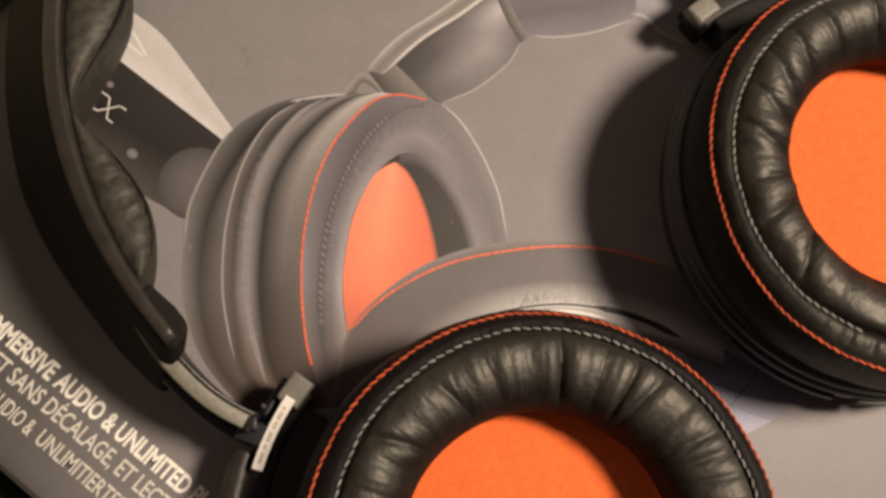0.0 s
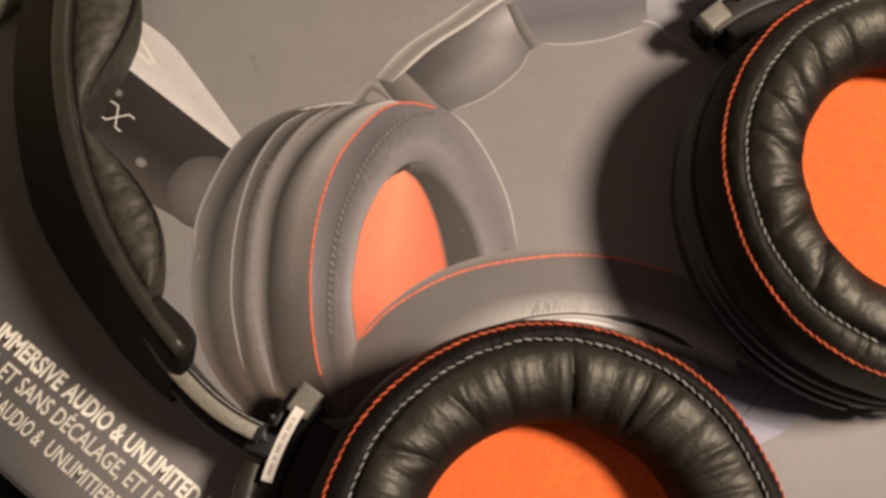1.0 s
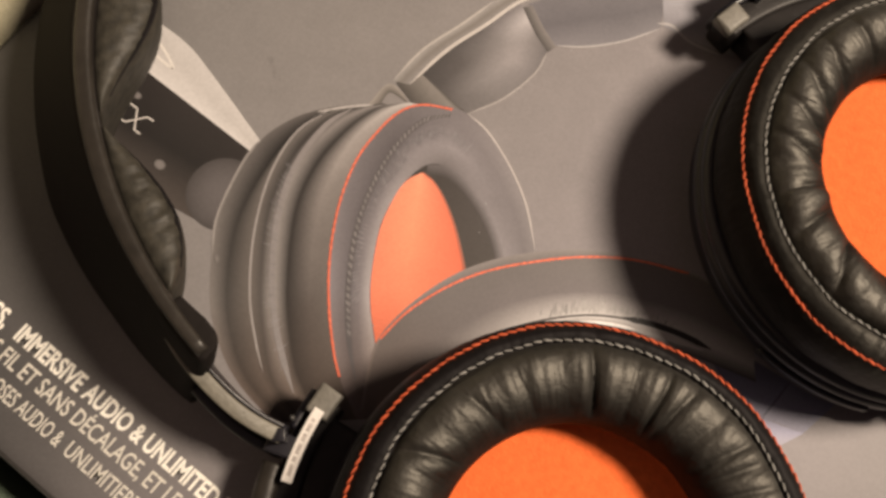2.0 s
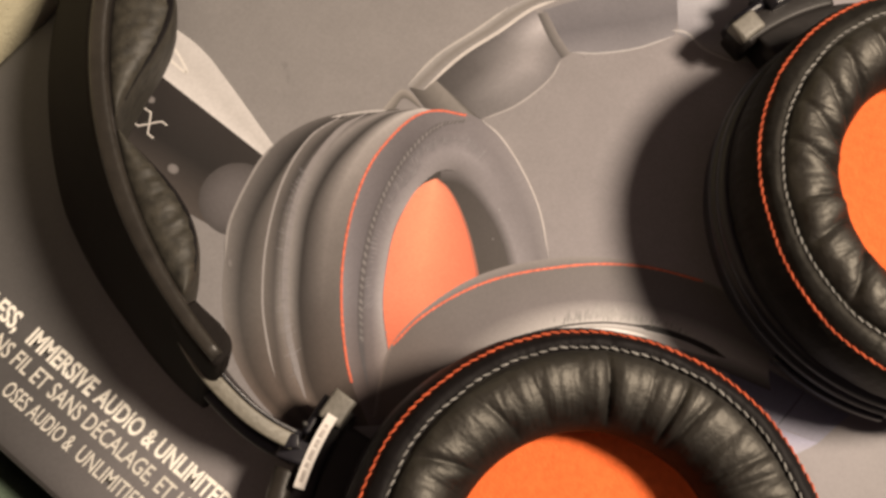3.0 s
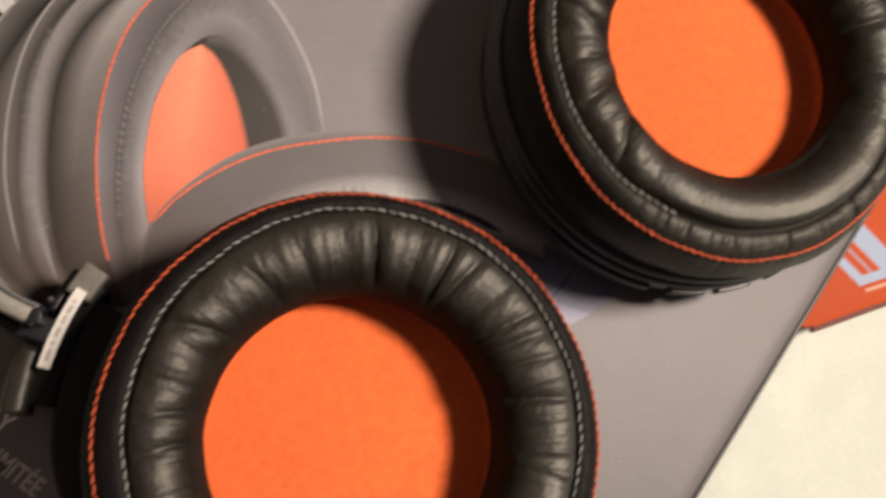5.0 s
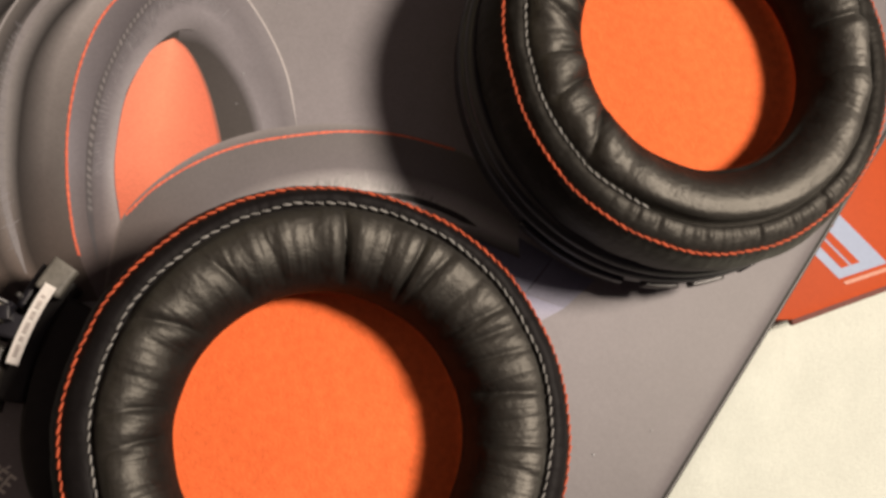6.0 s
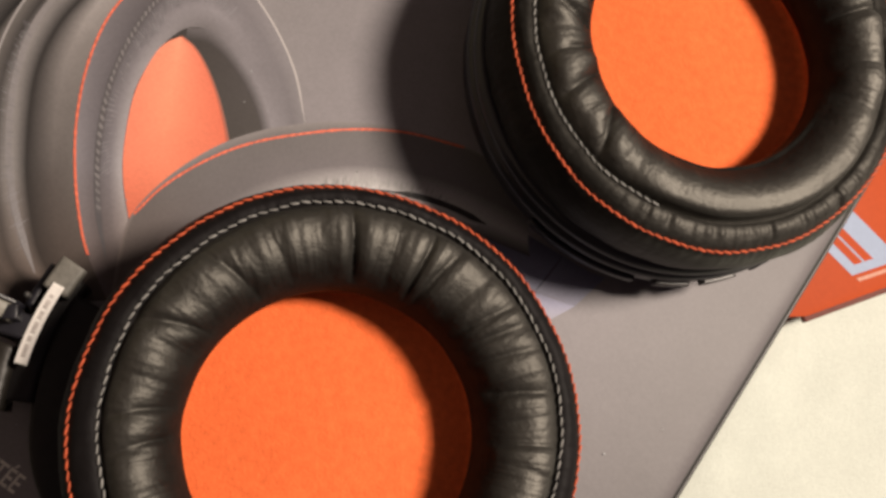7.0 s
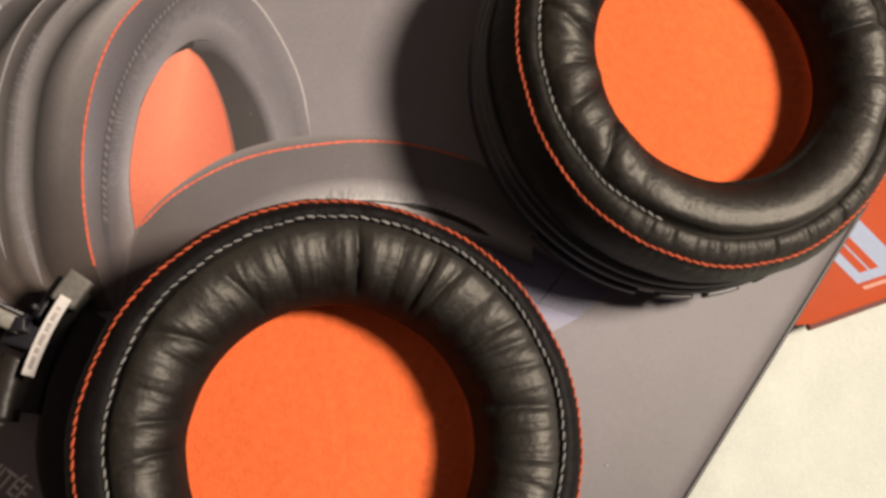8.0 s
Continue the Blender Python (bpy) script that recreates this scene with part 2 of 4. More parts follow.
def box_tone(x, y):
    """The printed backdrop: lighter towards one corner, dark along the lettering, with some headband shadow in its
    tone.
    """
    u, v = x * UX + y * UY, -x * UY + y * UX
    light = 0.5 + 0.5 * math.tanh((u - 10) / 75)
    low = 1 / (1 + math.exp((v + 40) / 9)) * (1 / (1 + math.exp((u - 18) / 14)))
    # darker print by the headband, with its cast shadow put into the tone
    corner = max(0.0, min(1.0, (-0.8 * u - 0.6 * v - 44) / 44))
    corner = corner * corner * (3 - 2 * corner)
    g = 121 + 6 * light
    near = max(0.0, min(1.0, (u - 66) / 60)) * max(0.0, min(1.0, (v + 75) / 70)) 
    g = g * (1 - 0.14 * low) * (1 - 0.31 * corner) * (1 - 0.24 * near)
    return ink(g * 1.0, g * (0.905 - 0.03 * light), g * (0.818 + 0.022 * light) * (1 - 0.035 * near))


def shade(r, g, b):
    """Stronger contrast for the greys of the printed picture."""
    if r - b > 40:
        return ink(r, g, b)
    k = (g - 97) * 1.75 + 97
    return ink(k * r / g, k * 0.96, k * b / g * 0.925)


def colour_mesh(bm, tone):
    layer = bm.verts.layers.float_color.new("Col")
    for v in bm.verts:
        v[layer] = tone(v)
    return bm


def build_carton():
    u0, u1, v0, v1 = -120.3, 137.8, -73.6, 232
    # body below, with rounded card edges and a cut line just inside the edge
    body = slab([on_box(u0, v0), on_box(u1, v0), on_box(u1, v1), on_box(u0, v1)], -115, -0.6, 1.2)
    part("body", body, CARD_SIDE, carton, "dark card sides with softly rounded edges")
    near = [0.0, 0.3, 0.7, 1.1, 1.6, 2.2, 3.0, 4.0]

    def steps(low, high):
        return [low + e for e in near] + [low + 5 + (high - low - 10) * i / 80 for i in range(81)] + [high - e for e in reversed(near)]

    rows = []
    for u in steps(u0 + 0.4, u1 - 0.4):
        row = []
        for v in steps(v0 + 0.4, v1 - 0.4):
            edge = min(u - u0, u1 - u, v - v0, v1 - v)
            row.append((*on_box(u, v), -1.0 * math.exp(-((edge / 2.1) ** 1.4))))
        rows.append(row)
    face = sheet_of(rows)
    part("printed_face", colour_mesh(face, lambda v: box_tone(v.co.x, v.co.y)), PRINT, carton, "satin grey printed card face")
    # the folded lip along the edge
    lip = [Vector((*on_box(u1 - 0.3, v0 + 1 + (v1 - v0 - 2) * i / 30), 0)) for i in range(31)]
    part("edge_fold", swept(lip, rounded(-0.5, 0.5, -1.6, -0.45, 0.35)), CARD_SIDE, carton, "worn dark card fold")


build_carton()


def loft(curves, z, n=60, steps=3):
    """A printed shape: curves with a colour each, blended from one to the next."""
    def along(c, i):
        if not isinstance(c, list):
            return Vector(shade(*c))
        f = i / (n - 1) * (len(c) - 1)
        k = min(int(f), len(c) - 2)
        return Vector(shade(*c[k])).lerp(Vector(shade(*c[k + 1])), f - k)

    lines = [(smooth_curve([(x, y, 0) for x, y in pts], n), [along(c, i) for i in range(n)]) for pts, c in curves]
    bm = bmesh.new()
    layer = bm.verts.layers.float_color.new("Col")
    rows = []
    for k, (line, c) in enumerate(lines):
        last = k == len(lines) - 1
        for s in range(1 if last else steps):
            f = s / steps
            nline, nc = lines[k] if last else lines[k + 1]
            row = []
            for a, b, ca, cb in zip(line, nline, c, nc):
                p = a.lerp(b, f)
                v = bm.verts.new((p.x, p.y, z))
                # the real ear cup's shade on the picture, put into the ink as brown
                brown_shade = max(0.0, min(1.0, (12 - p.y) / 25)) * max(0.0, min(1.0, (22 - p.x) / 15)) * max(0.0, min(1.0, (p.x + 50) / 10))
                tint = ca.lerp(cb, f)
                v[layer] = (tint[0] * (1 - 0.30 * brown_shade), tint[1] * (1 - 0.42 * brown_shade), tint[2] * (1 - 0.48 * brown_shade), 1)
                row.append(v)
            rows.append(row)
    for r, q in zip(rows, rows[1:]):
        for i in range(n - 1):
            bm.faces.new((r[i], r[i + 1], q[i + 1], q[i]))
    return bm


def stroke(points, width, z, colour, n=60, taper=True):
    """A printed line."""
    line = smooth_curve([(x, y, 0) for x, y in points], n)
    bm = bmesh.new()
    layer = bm.verts.layers.float_color.new("Col")
    pairs = []
    for i, p in enumerate(line):
        t = (line[min(i + 1, n - 1)] - line[max(i - 1, 0)]).normalized()
        s = Vector((t.y, -t.x, 0)) * width / 2 * (min(1, 6 * min(i, n - 1 - i) / n + 0.15) if taper else 1)
        pair = [bm.verts.new((p.x + e * s.x, p.y + e * s.y, z)) for e in (-1, 1)]
        for v in pair:
            v[layer] = shade(*colour)
        pairs.append(pair)
    for a, b in zip(pairs, pairs[1:]):
        bm.faces.new((a[0], a[1], b[1], b[0]))
    return bm


def rope(points, width, z, count, bright, dark, slant=0.5):
    """A printed thread: short slanted dashes, pale and dark by turns."""
    line = smooth_curve([(x, y, 0) for x, y in points], count * 2 + 1)
    rnd = random.Random(count)
    bm = bmesh.new()
    layer = bm.verts.layers.float_color.new("Col")
    for i in range(count * 2):
        a, b = line[i], line[i + 1]
        t = (b - a).normalized()
        s = Vector((t.y, -t.x, 0)) * width / 2 * rnd.uniform(0.8, 1.15)
        ends = min(1.0, 6 * min(i, 2 * count - i) / (2 * count) + 0.25)
        q = [bm.verts.new(p) for p in (a - s + t * slant * width * 0.5, b - s + t * slant * width * 0.5, b + s - t * slant * width * 0.5, a + s - t * slant * width * 0.5)]
        c = Vector(shade(*(dark if i % 2 else bright))) * rnd.uniform(0.88, 1.1) * (0.9 + 0.1 * ends)
        for v in q:
            v.co.z = z + 0.0002 * (i % 7)
            v[layer] = (c[0], c[1], c[2], 1)
        bm.faces.new(q)
    return bm


def disc_print(cx, cy, rx, ry, turn, z, inner, outer, k=40):
    bm = bmesh.new()
    layer = bm.verts.layers.float_color.new("Col")
    c, s = math.cos(radians(turn)), math.sin(radians(turn))
    rings = []
    for f in (0.02, 0.5, 0.8, 1.0):
        ring = []
        for i in range(k):
            a = 2 * math.pi * i / k
            x, y = rx * f * math.cos(a), ry * f * math.sin(a)
            v = bm.verts.new((cx + x * c - y * s, cy + x * s + y * c, z))
            v[layer] = Vector(shade(*inner)).lerp(Vector(shade(*outer)), f * f)
            ring.append(v)
        rings.append(ring)
    bm.faces.new(rings[0])
    for p, q in zip(rings, rings[1:]):
        for i in range(k):
            bm.faces.new((p[i], p[(i + 1) % k], q[(i + 1) % k], q[i]))
    return bm


def art(name, bm, label=""):
    return part(name, bm, PRINT, carton, label, smooth=False)


def print_rear_cup():
    outline = [(4, 60), (-9, 59.4), (-20, 56), (-29, 48.5), (-36.5, 34), (-38.8, 14), (-36.6, 1), (-32, -8.5), (-24, -18)]
    hollow = [(4.2, 59.8), (-7, 58.8), (-17, 54), (-25.5, 44), (-32.5, 30), (-34.8, 13), (-33, 0), (-29, -9), (-21, -18)]
    ridge_a = [(5, 59.8), (-6, 59.3), (-14, 55.8), (-21.5, 47.5), (-27.2, 34), (-29.3, 14), (-28.3, 1), (-25.8, -9), (-19, -18)]
    dip = [(6, 59.8), (-3, 59), (-11, 55.6), (-18.8, 47), (-24.9, 33), (-26.8, 14), (-26, 1), (-23.8, -9), (-17, -18)]
    ridge_b = [(6.5, 59.9), (-0.5, 58.8), (-8.5, 54.5), (-16.3, 46), (-22, 33), (-24, 14.5), (-23.2, 2), (-21, -8), (-15, -18)]
    fall = [(7, 59.9), (1, 58.2), (-6, 53), (-13.6, 44), (-18.6, 32), (-20.6, 14), (-20, 2), (-18, -8), (-12.5, -18)]
    side = [(10, 60.1), (5, 58.4), (-2.5, 52.5), (-9, 43), (-13.2, 31.5), (-15.4, 14), (-15, 2), (-13.4, -8), (-8, -18)]
    seam = [(20.8, 58.1), (13.8, 59.7), (8.1, 58.3), (2.3, 53.2), (-4, 44), (-8.3, 32), (-10.7, 15), (-10.4, 3), (-8.6, -8.2), (-5, -18)]
    seam_b = [(20.8, 56.6), (13.6, 55.2), (6.4, 48.7), (0.6, 39.3), (-3.8, 27.9), (-6.1, 14), (-6.3, 1), (-5, -9), (-1, -18)]
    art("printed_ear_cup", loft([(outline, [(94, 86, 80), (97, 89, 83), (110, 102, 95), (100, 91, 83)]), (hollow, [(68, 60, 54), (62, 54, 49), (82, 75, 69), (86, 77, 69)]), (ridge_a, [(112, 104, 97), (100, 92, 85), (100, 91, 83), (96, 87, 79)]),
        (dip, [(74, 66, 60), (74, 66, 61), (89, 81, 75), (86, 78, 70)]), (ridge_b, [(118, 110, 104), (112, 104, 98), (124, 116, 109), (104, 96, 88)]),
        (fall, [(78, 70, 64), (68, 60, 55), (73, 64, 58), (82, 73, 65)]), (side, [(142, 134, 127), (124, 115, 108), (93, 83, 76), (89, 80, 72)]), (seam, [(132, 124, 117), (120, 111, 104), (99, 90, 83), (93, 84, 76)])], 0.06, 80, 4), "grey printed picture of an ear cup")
    # the cushion runs on over the top and down the far side
    far_out = [(20.8, 58.6), (25, 56.4), (29.6, 51.4), (34.4, 42.6), (37.8, 32.5), (39.3, 21), (39.6, 12)]
    far_in = [(14, 43.6), (18.6, 43.2), (22, 40.8), (25, 37), (28, 31.8), (30.2, 26), (31.5, 20), (32, 12)]
    outer = [(-5, -18), (-8.6, -8.2), (-10.4, 3), (-10.7, 15), (-8.3, 32), (-4, 44), (2.3, 53.2), (8.1, 58.3), (13.8, 59.7), *far_out]
    stitched = [(-1, -18), (-5, -9), (-6.3, 1), (-6.1, 14), (-3.8, 27.9), (0.6, 39.3), (6.4, 48.7), (11.5, 53.4), (16, 54.6), (20.5, 53.6), (24.2, 50.6), (28, 46), (32, 38.5), (35, 30), (36.6, 20), (37, 12)]
    roll = [(1.5, -16), (-3, -6), (-3.8, 2), (-3.6, 13), (-1.6, 26), (2.6, 36), (7.5, 43.5), (12, 47.5), (16.3, 48.8), (20.5, 47.6), (24, 44.5), (27.2, 40), (30.5, 34), (33, 27), (34.3, 19.5), (34.6, 12)]
    mouth = [(4, -14), (0.5, -5), (-0.4, 0.2), (-1.2, 8.4), (-0.6, 16.6), (1.7, 27.8), (6, 36.2), (9.6, 40.6), *far_in]
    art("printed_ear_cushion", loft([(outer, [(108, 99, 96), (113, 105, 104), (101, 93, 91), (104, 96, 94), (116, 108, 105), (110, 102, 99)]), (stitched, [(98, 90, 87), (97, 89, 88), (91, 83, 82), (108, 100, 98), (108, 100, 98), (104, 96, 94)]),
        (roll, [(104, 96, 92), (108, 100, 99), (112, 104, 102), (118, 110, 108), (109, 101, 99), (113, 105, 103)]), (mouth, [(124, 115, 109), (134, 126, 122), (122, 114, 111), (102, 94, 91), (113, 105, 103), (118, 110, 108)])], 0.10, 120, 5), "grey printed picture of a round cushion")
    deep = [(2, 30), (6, 38), (12, 43.3), (17, 43.6), (21.5, 41), (25, 36.8), (28, 31.6), (30.2, 25.8), (31.5, 20), (31.8, 12)]
    floor_line = [(0, 2), (1, 12), (3, 22), (7, 28), (11, 28), (14, 26), (16, 22), (18, 17), (19, 12), (20, 5)]
    art("printed_cup_inside", loft([(deep, [(78, 69, 63), (78, 69, 63), (84, 75, 70), (84, 75, 68)]), (floor_line, (82, 72, 64))], 0.09, 60, 3))
    soft = [(x + (10 - x) * 0.11, y + (16 - y) * 0.11) for x, y in far_in]
    art("printed_shade", loft([(far_in, [(97, 89, 86), (111, 103, 101), (115, 107, 105)]), (soft, [(78, 69, 63), (82, 73, 68), (82, 73, 67)])], 0.094, 60, 5))
    left = [(12.2, 41.4), (9, 39.8), (6, 36.2), (1.9, 27.8), (-0.5, 16.6), (-1.0, 8.4), (-0.2, 0.6), (0.2, -3)]
    mid = [(12.4, 41.5), (12, 38.5), (11, 34), (9.6, 27), (8.6, 19), (8.2, 11), (7.8, 4), (7.5, -3)]
    right = [(12.6, 41.4), (15.1, 38.9), (17.2, 34.9), (19, 29.5), (20.2, 24), (21.2, 17), (21.6, 10), (21.5, 0)]
    art("printed_speaker_cloth", loft([(left, [(226, 128, 92), (220, 116, 82), (206, 98, 66)]), (mid, [(228, 136, 98), (226, 126, 88), (210, 102, 70)]), (right, [(214, 112, 80), (208, 100, 68), (200, 92, 62)])], 0.13, 60, 4), "orange printed speaker cloth")
    fringe = [(x + 0.3 + 0.12 * i, y + 0.25) for i, (x, y) in enumerate(right)]
    art("printed_shade", loft([(right, [(190, 96, 66), (186, 88, 60), (180, 82, 56)]), (fringe, [(120, 84, 68), (120, 82, 66), (120, 80, 64)])], 0.128, 60, 4))
    art("printed_edge_light", stroke([(24.6, 56.8), (29.4, 51.8), (34.3, 42.8), (37.8, 32.5), (39.3, 20.5)], 0.5, 0.15, (140, 131, 124)))
    art("printed_edge_light", stroke([(-9, 59), (-18, 53), (-24.6, 42), (-28.5, 27), (-29.4, 12), (-28, 1), (-26.4, -6)], 0.5, 0.15, (126, 118, 112)))
    art("printed_edge_light", stroke([(-4, 59), (-11, 54.4), (-18.6, 44), (-22.8, 31), (-24.2, 17), (-23.4, 5), (-21.4, -4.3), (-19.3, -11.5)], 1.4, 0.14, (116, 108, 103)))
    art("printed_edge_light", stroke([(-27, 51.3), (-31.6, 44.6), (-37.2, 32), (-38.4, 22)], 0.6, 0.15, (122, 114, 107)))
    art("printed_mark", disc_print(-37.2, 21.3, 0.6, 1.2, 10, 0.16, (110, 102, 96), (98, 90, 84), 12))
    art("printed_edge_light", stroke([(1.2, 59.7), (-6, 59.2), (-13, 58)], 0.7, 0.15, (136, 128, 121)))
    art("printed_seam", rope([(20.8, 58.0), (13.8, 59.4), (8.1, 58), (2.3, 53), (-3.6, 45), (-8, 33.7), (-10.4, 21), (-10.8, 8.7), (-9.9, -2), (-8.7, -8)], 0.54, 0.17, 56, (215, 99, 66), (203, 89, 60)), "orange printed seam")
    art("printed_shade", stroke(seam_b[:8], 1.3, 0.15, (89, 82, 80), 80))
    art("printed_stitches", rope(seam_b[:7], 0.85, 0.165, 44, (110, 102, 98), (92, 85, 82), 0.9))["kind"] = "stuff"


def print_front_cup():
    top = [(-4, -16), (-2.3, -7.7), (0.5, 0.4), (7.9, 8.2), (17.6, 14.7), (27.3, 18.5), (38.4, 20.4), (51, 20.7), (64.7, 18.2), (77, 14.2), (92, 6)]
    seam = [(-3, -16), (-1.2, -7.5), (1.2, 0.0), (8.0, 6.9), (17.5, 12.6), (27.2, 16), (38.3, 17.9), (50.8, 18.8), (63.3, 17.7), (75.6, 14), (91, 5)]
    mid = [(2, -17), (4.5, -12), (9, -6), (15, -0.5), (23, 4.5), (32, 8), (42, 10), (53, 10.2), (65, 8), (77, 3.6), (91, -4)]
    low = [(8, -20), (11, -17), (15, -13), (20, -8), (27, -2), (35, 1.6), (44, 4), (54, 4.0), (65, 1.6), (77, -2.4), (90, -9)]
    under = [(12, -24), (15, -21), (19, -17), (24, -12), (30, -6.5), (38, -2.4), (46, -0.2), (55, -0.4), (66, -3.2), (77, -7), (90, -13)]
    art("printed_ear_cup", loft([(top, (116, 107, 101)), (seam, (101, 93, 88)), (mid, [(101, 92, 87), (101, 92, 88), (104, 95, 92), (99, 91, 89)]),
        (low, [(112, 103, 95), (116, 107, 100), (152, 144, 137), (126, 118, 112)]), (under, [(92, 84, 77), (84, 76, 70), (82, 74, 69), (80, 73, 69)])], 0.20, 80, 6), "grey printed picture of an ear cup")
    art("printed_seam", rope([(1.0, 0.6), (7.8, 6.9), (17.5, 12.6), (27.2, 16.1), (38.3, 18), (50.8, 18.9), (63.3, 17.8), (76.5, 14)], 0.54, 0.24, 48, (215, 99, 66), (203, 89, 60)), "orange printed seam")
    art("printed_edge_light", stroke([(40, 2.4), (48, 3.2), (55, 2.6), (62, 0.9), (70, -1.8), (78, -5)], 1.3, 0.235, (132, 124, 117)))
    art("printed_edge_light", stroke([(47, 2.9), (52, 2.8), (57, 2.0), (62, 0.7)], 0.7, 0.240, (164, 156, 148)))
    art("printed_shade", stroke([(28, 0.6), (36, 2.9), (45, 4.3), (54, 4.3), (64, 2.3), (76, -2)], 0.55, 0.238, (84, 76, 71)))
    art("printed_shade", stroke([(59, 3.7), (66, 1.9), (73, -0.9), (80, -4.8)], 1.5, 0.242, (66, 59, 56)))
    # short sheen strokes that rise from the fold in the leather
    rnd = random.Random(4)
    sheen = bmesh.new()
    layer = sheen.verts.layers.float_color.new("Col")
    for i in range(110):
        x = rnd.triangular(37, 72, 52)
        strong = math.exp(-(((x - 53) / 11) ** 2))
        y = 4.6 - 0.010 * (x - 50) ** 2 + rnd.uniform(0, 1.4)
        h, w = rnd.uniform(0.8, 1.6 + 2.6 * strong), rnd.uniform(0.10, 0.26)
        lean = rnd.uniform(0.1, 0.9)
        q = [sheen.verts.new((x + a, y + b, 0.245 + 0.0002 * i)) for a, b in ((0, 0), (w + lean * 0.4, h * 0.35), (lean, h), (-w + lean * 0.4, h * 0.45))]
        g = rnd.uniform(112, 124) + 44 * strong
        for v, k in zip(q, (1.0, 0.98, 0.9, 0.98)):
            v[layer] = ink(g * k, g * 0.91 * k, g * 0.83 * k)
        sheen.faces.new(q)
    art("printed_sheen", sheen)["kind"] = "stuff"


def print_headband():
    art("printed_headband", loft([([(6.2, 66.2), (14.3, 74.6), (24.8, 81.7), (33.1, 87.8), (44, 93), (58, 96)], (124, 117, 111)),
        ([(8, 65.6), (17, 74.4), (27.5, 81.4), (36, 87.4), (46, 92), (58, 94.6)], (108, 100, 92)),
        ([(10.4, 65), (20.1, 74), (30.6, 81), (39, 87), (48, 91), (58, 93)], (118, 111, 106))], 0.06, 50), "grey printed picture of a padded headband")
    art("printed_edge_light", stroke([(10.4, 65.2), (20.1, 74.2), (30.6, 81.2), (39, 87.2), (46, 90)], 0.9, 0.12, (146, 137, 128)))
    art("printed_edge_light", stroke([(6.5, 66.6), (14.3, 74.7), (24.8, 81.8), (33.1, 88)], 0.6, 0.12, (136, 128, 119)))
    art("printed_cushion", loft([([(13.6, 67.6), (20, 74), (28, 79.6), (40, 87)], [(80, 73, 69), (84, 77, 73), (88, 81, 78), (106, 99, 96)]), ([(17, 64.4), (25, 70.5), (34, 77), (42, 83)], [(84, 77, 73), (92, 85, 81), (112, 105, 101), (142, 134, 130)]),
        ([(20.6, 60.6), (29, 66), (37, 72), (43.6, 78.4)], [(92, 85, 81), (112, 105, 101), (124, 116, 112), (110, 103, 99)]), ([(24.6, 56.8), (33.8, 60.9), (42, 67.5), (45.9, 73.2)], [(100, 93, 89), (106, 99, 95), (106, 99, 96), (100, 93, 90)])], 0.08, 50, 8))
    art("printed_edge_light", stroke([(24.6, 56.8), (33.8, 60.7), (42.3, 67.4), (45.9, 73.2)], 0.45, 0.13, (132, 124, 117)))
    art("printed_cushion", loft([([(42, 87), (52, 90), (66, 92), (80, 93)], (104, 98, 97)), ([(44.6, 80), (54, 82), (66, 83.5), (78, 86)], (97, 91, 91)),
        ([(48, 75), (58, 75), (68, 76.6), (76, 79.6)], (108, 102, 101))], 0.09, 40))
    art("printed_edge_light", stroke([(48.5, 75), (56, 74.6), (66, 76), (76, 79.4)], 0.5, 0.13, (134, 127, 121)))
    art("printed_shade", loft([([(40.5, 86), (43, 79), (46, 73.2)], (86, 79, 74)), ([(43, 86.5), (45.6, 80), (48.4, 74.6)], (112, 104, 98))], 0.12, 20))
    art("printed_cushion", loft([([(78, 93), (90, 92), (100, 88)], (132, 127, 126)), ([(77, 80), (86, 80), (96, 80)], (112, 106, 106)), ([(82, 77), (88, 74), (95, 71)], (122, 116, 113))], 0.10, 30))
    art("printed_edge_light", stroke([(75.5, 81), (79.4, 80), (83.4, 75.6), (91, 71.6)], 0.8, 0.14, (132, 125, 119)))
    art("printed_stem", loft([([(-0.4, 59.6), (4, 64.8), (6.6, 64.8), (9, 62)], (124, 115, 106)), ([(2.5, 59), (4.6, 62.5), (6.2, 62.6), (9.6, 59.8)], (92, 84, 76))], 0.05, 20))
    art("printed_stem", loft([([(6.8, 65.6), (10.6, 60)], (84, 76, 69)), ([(13.6, 67.6), (20.8, 58.6)], (112, 104, 96)), ([(15, 66.4), (24.4, 57)], (80, 73, 67))], 0.056, 12))


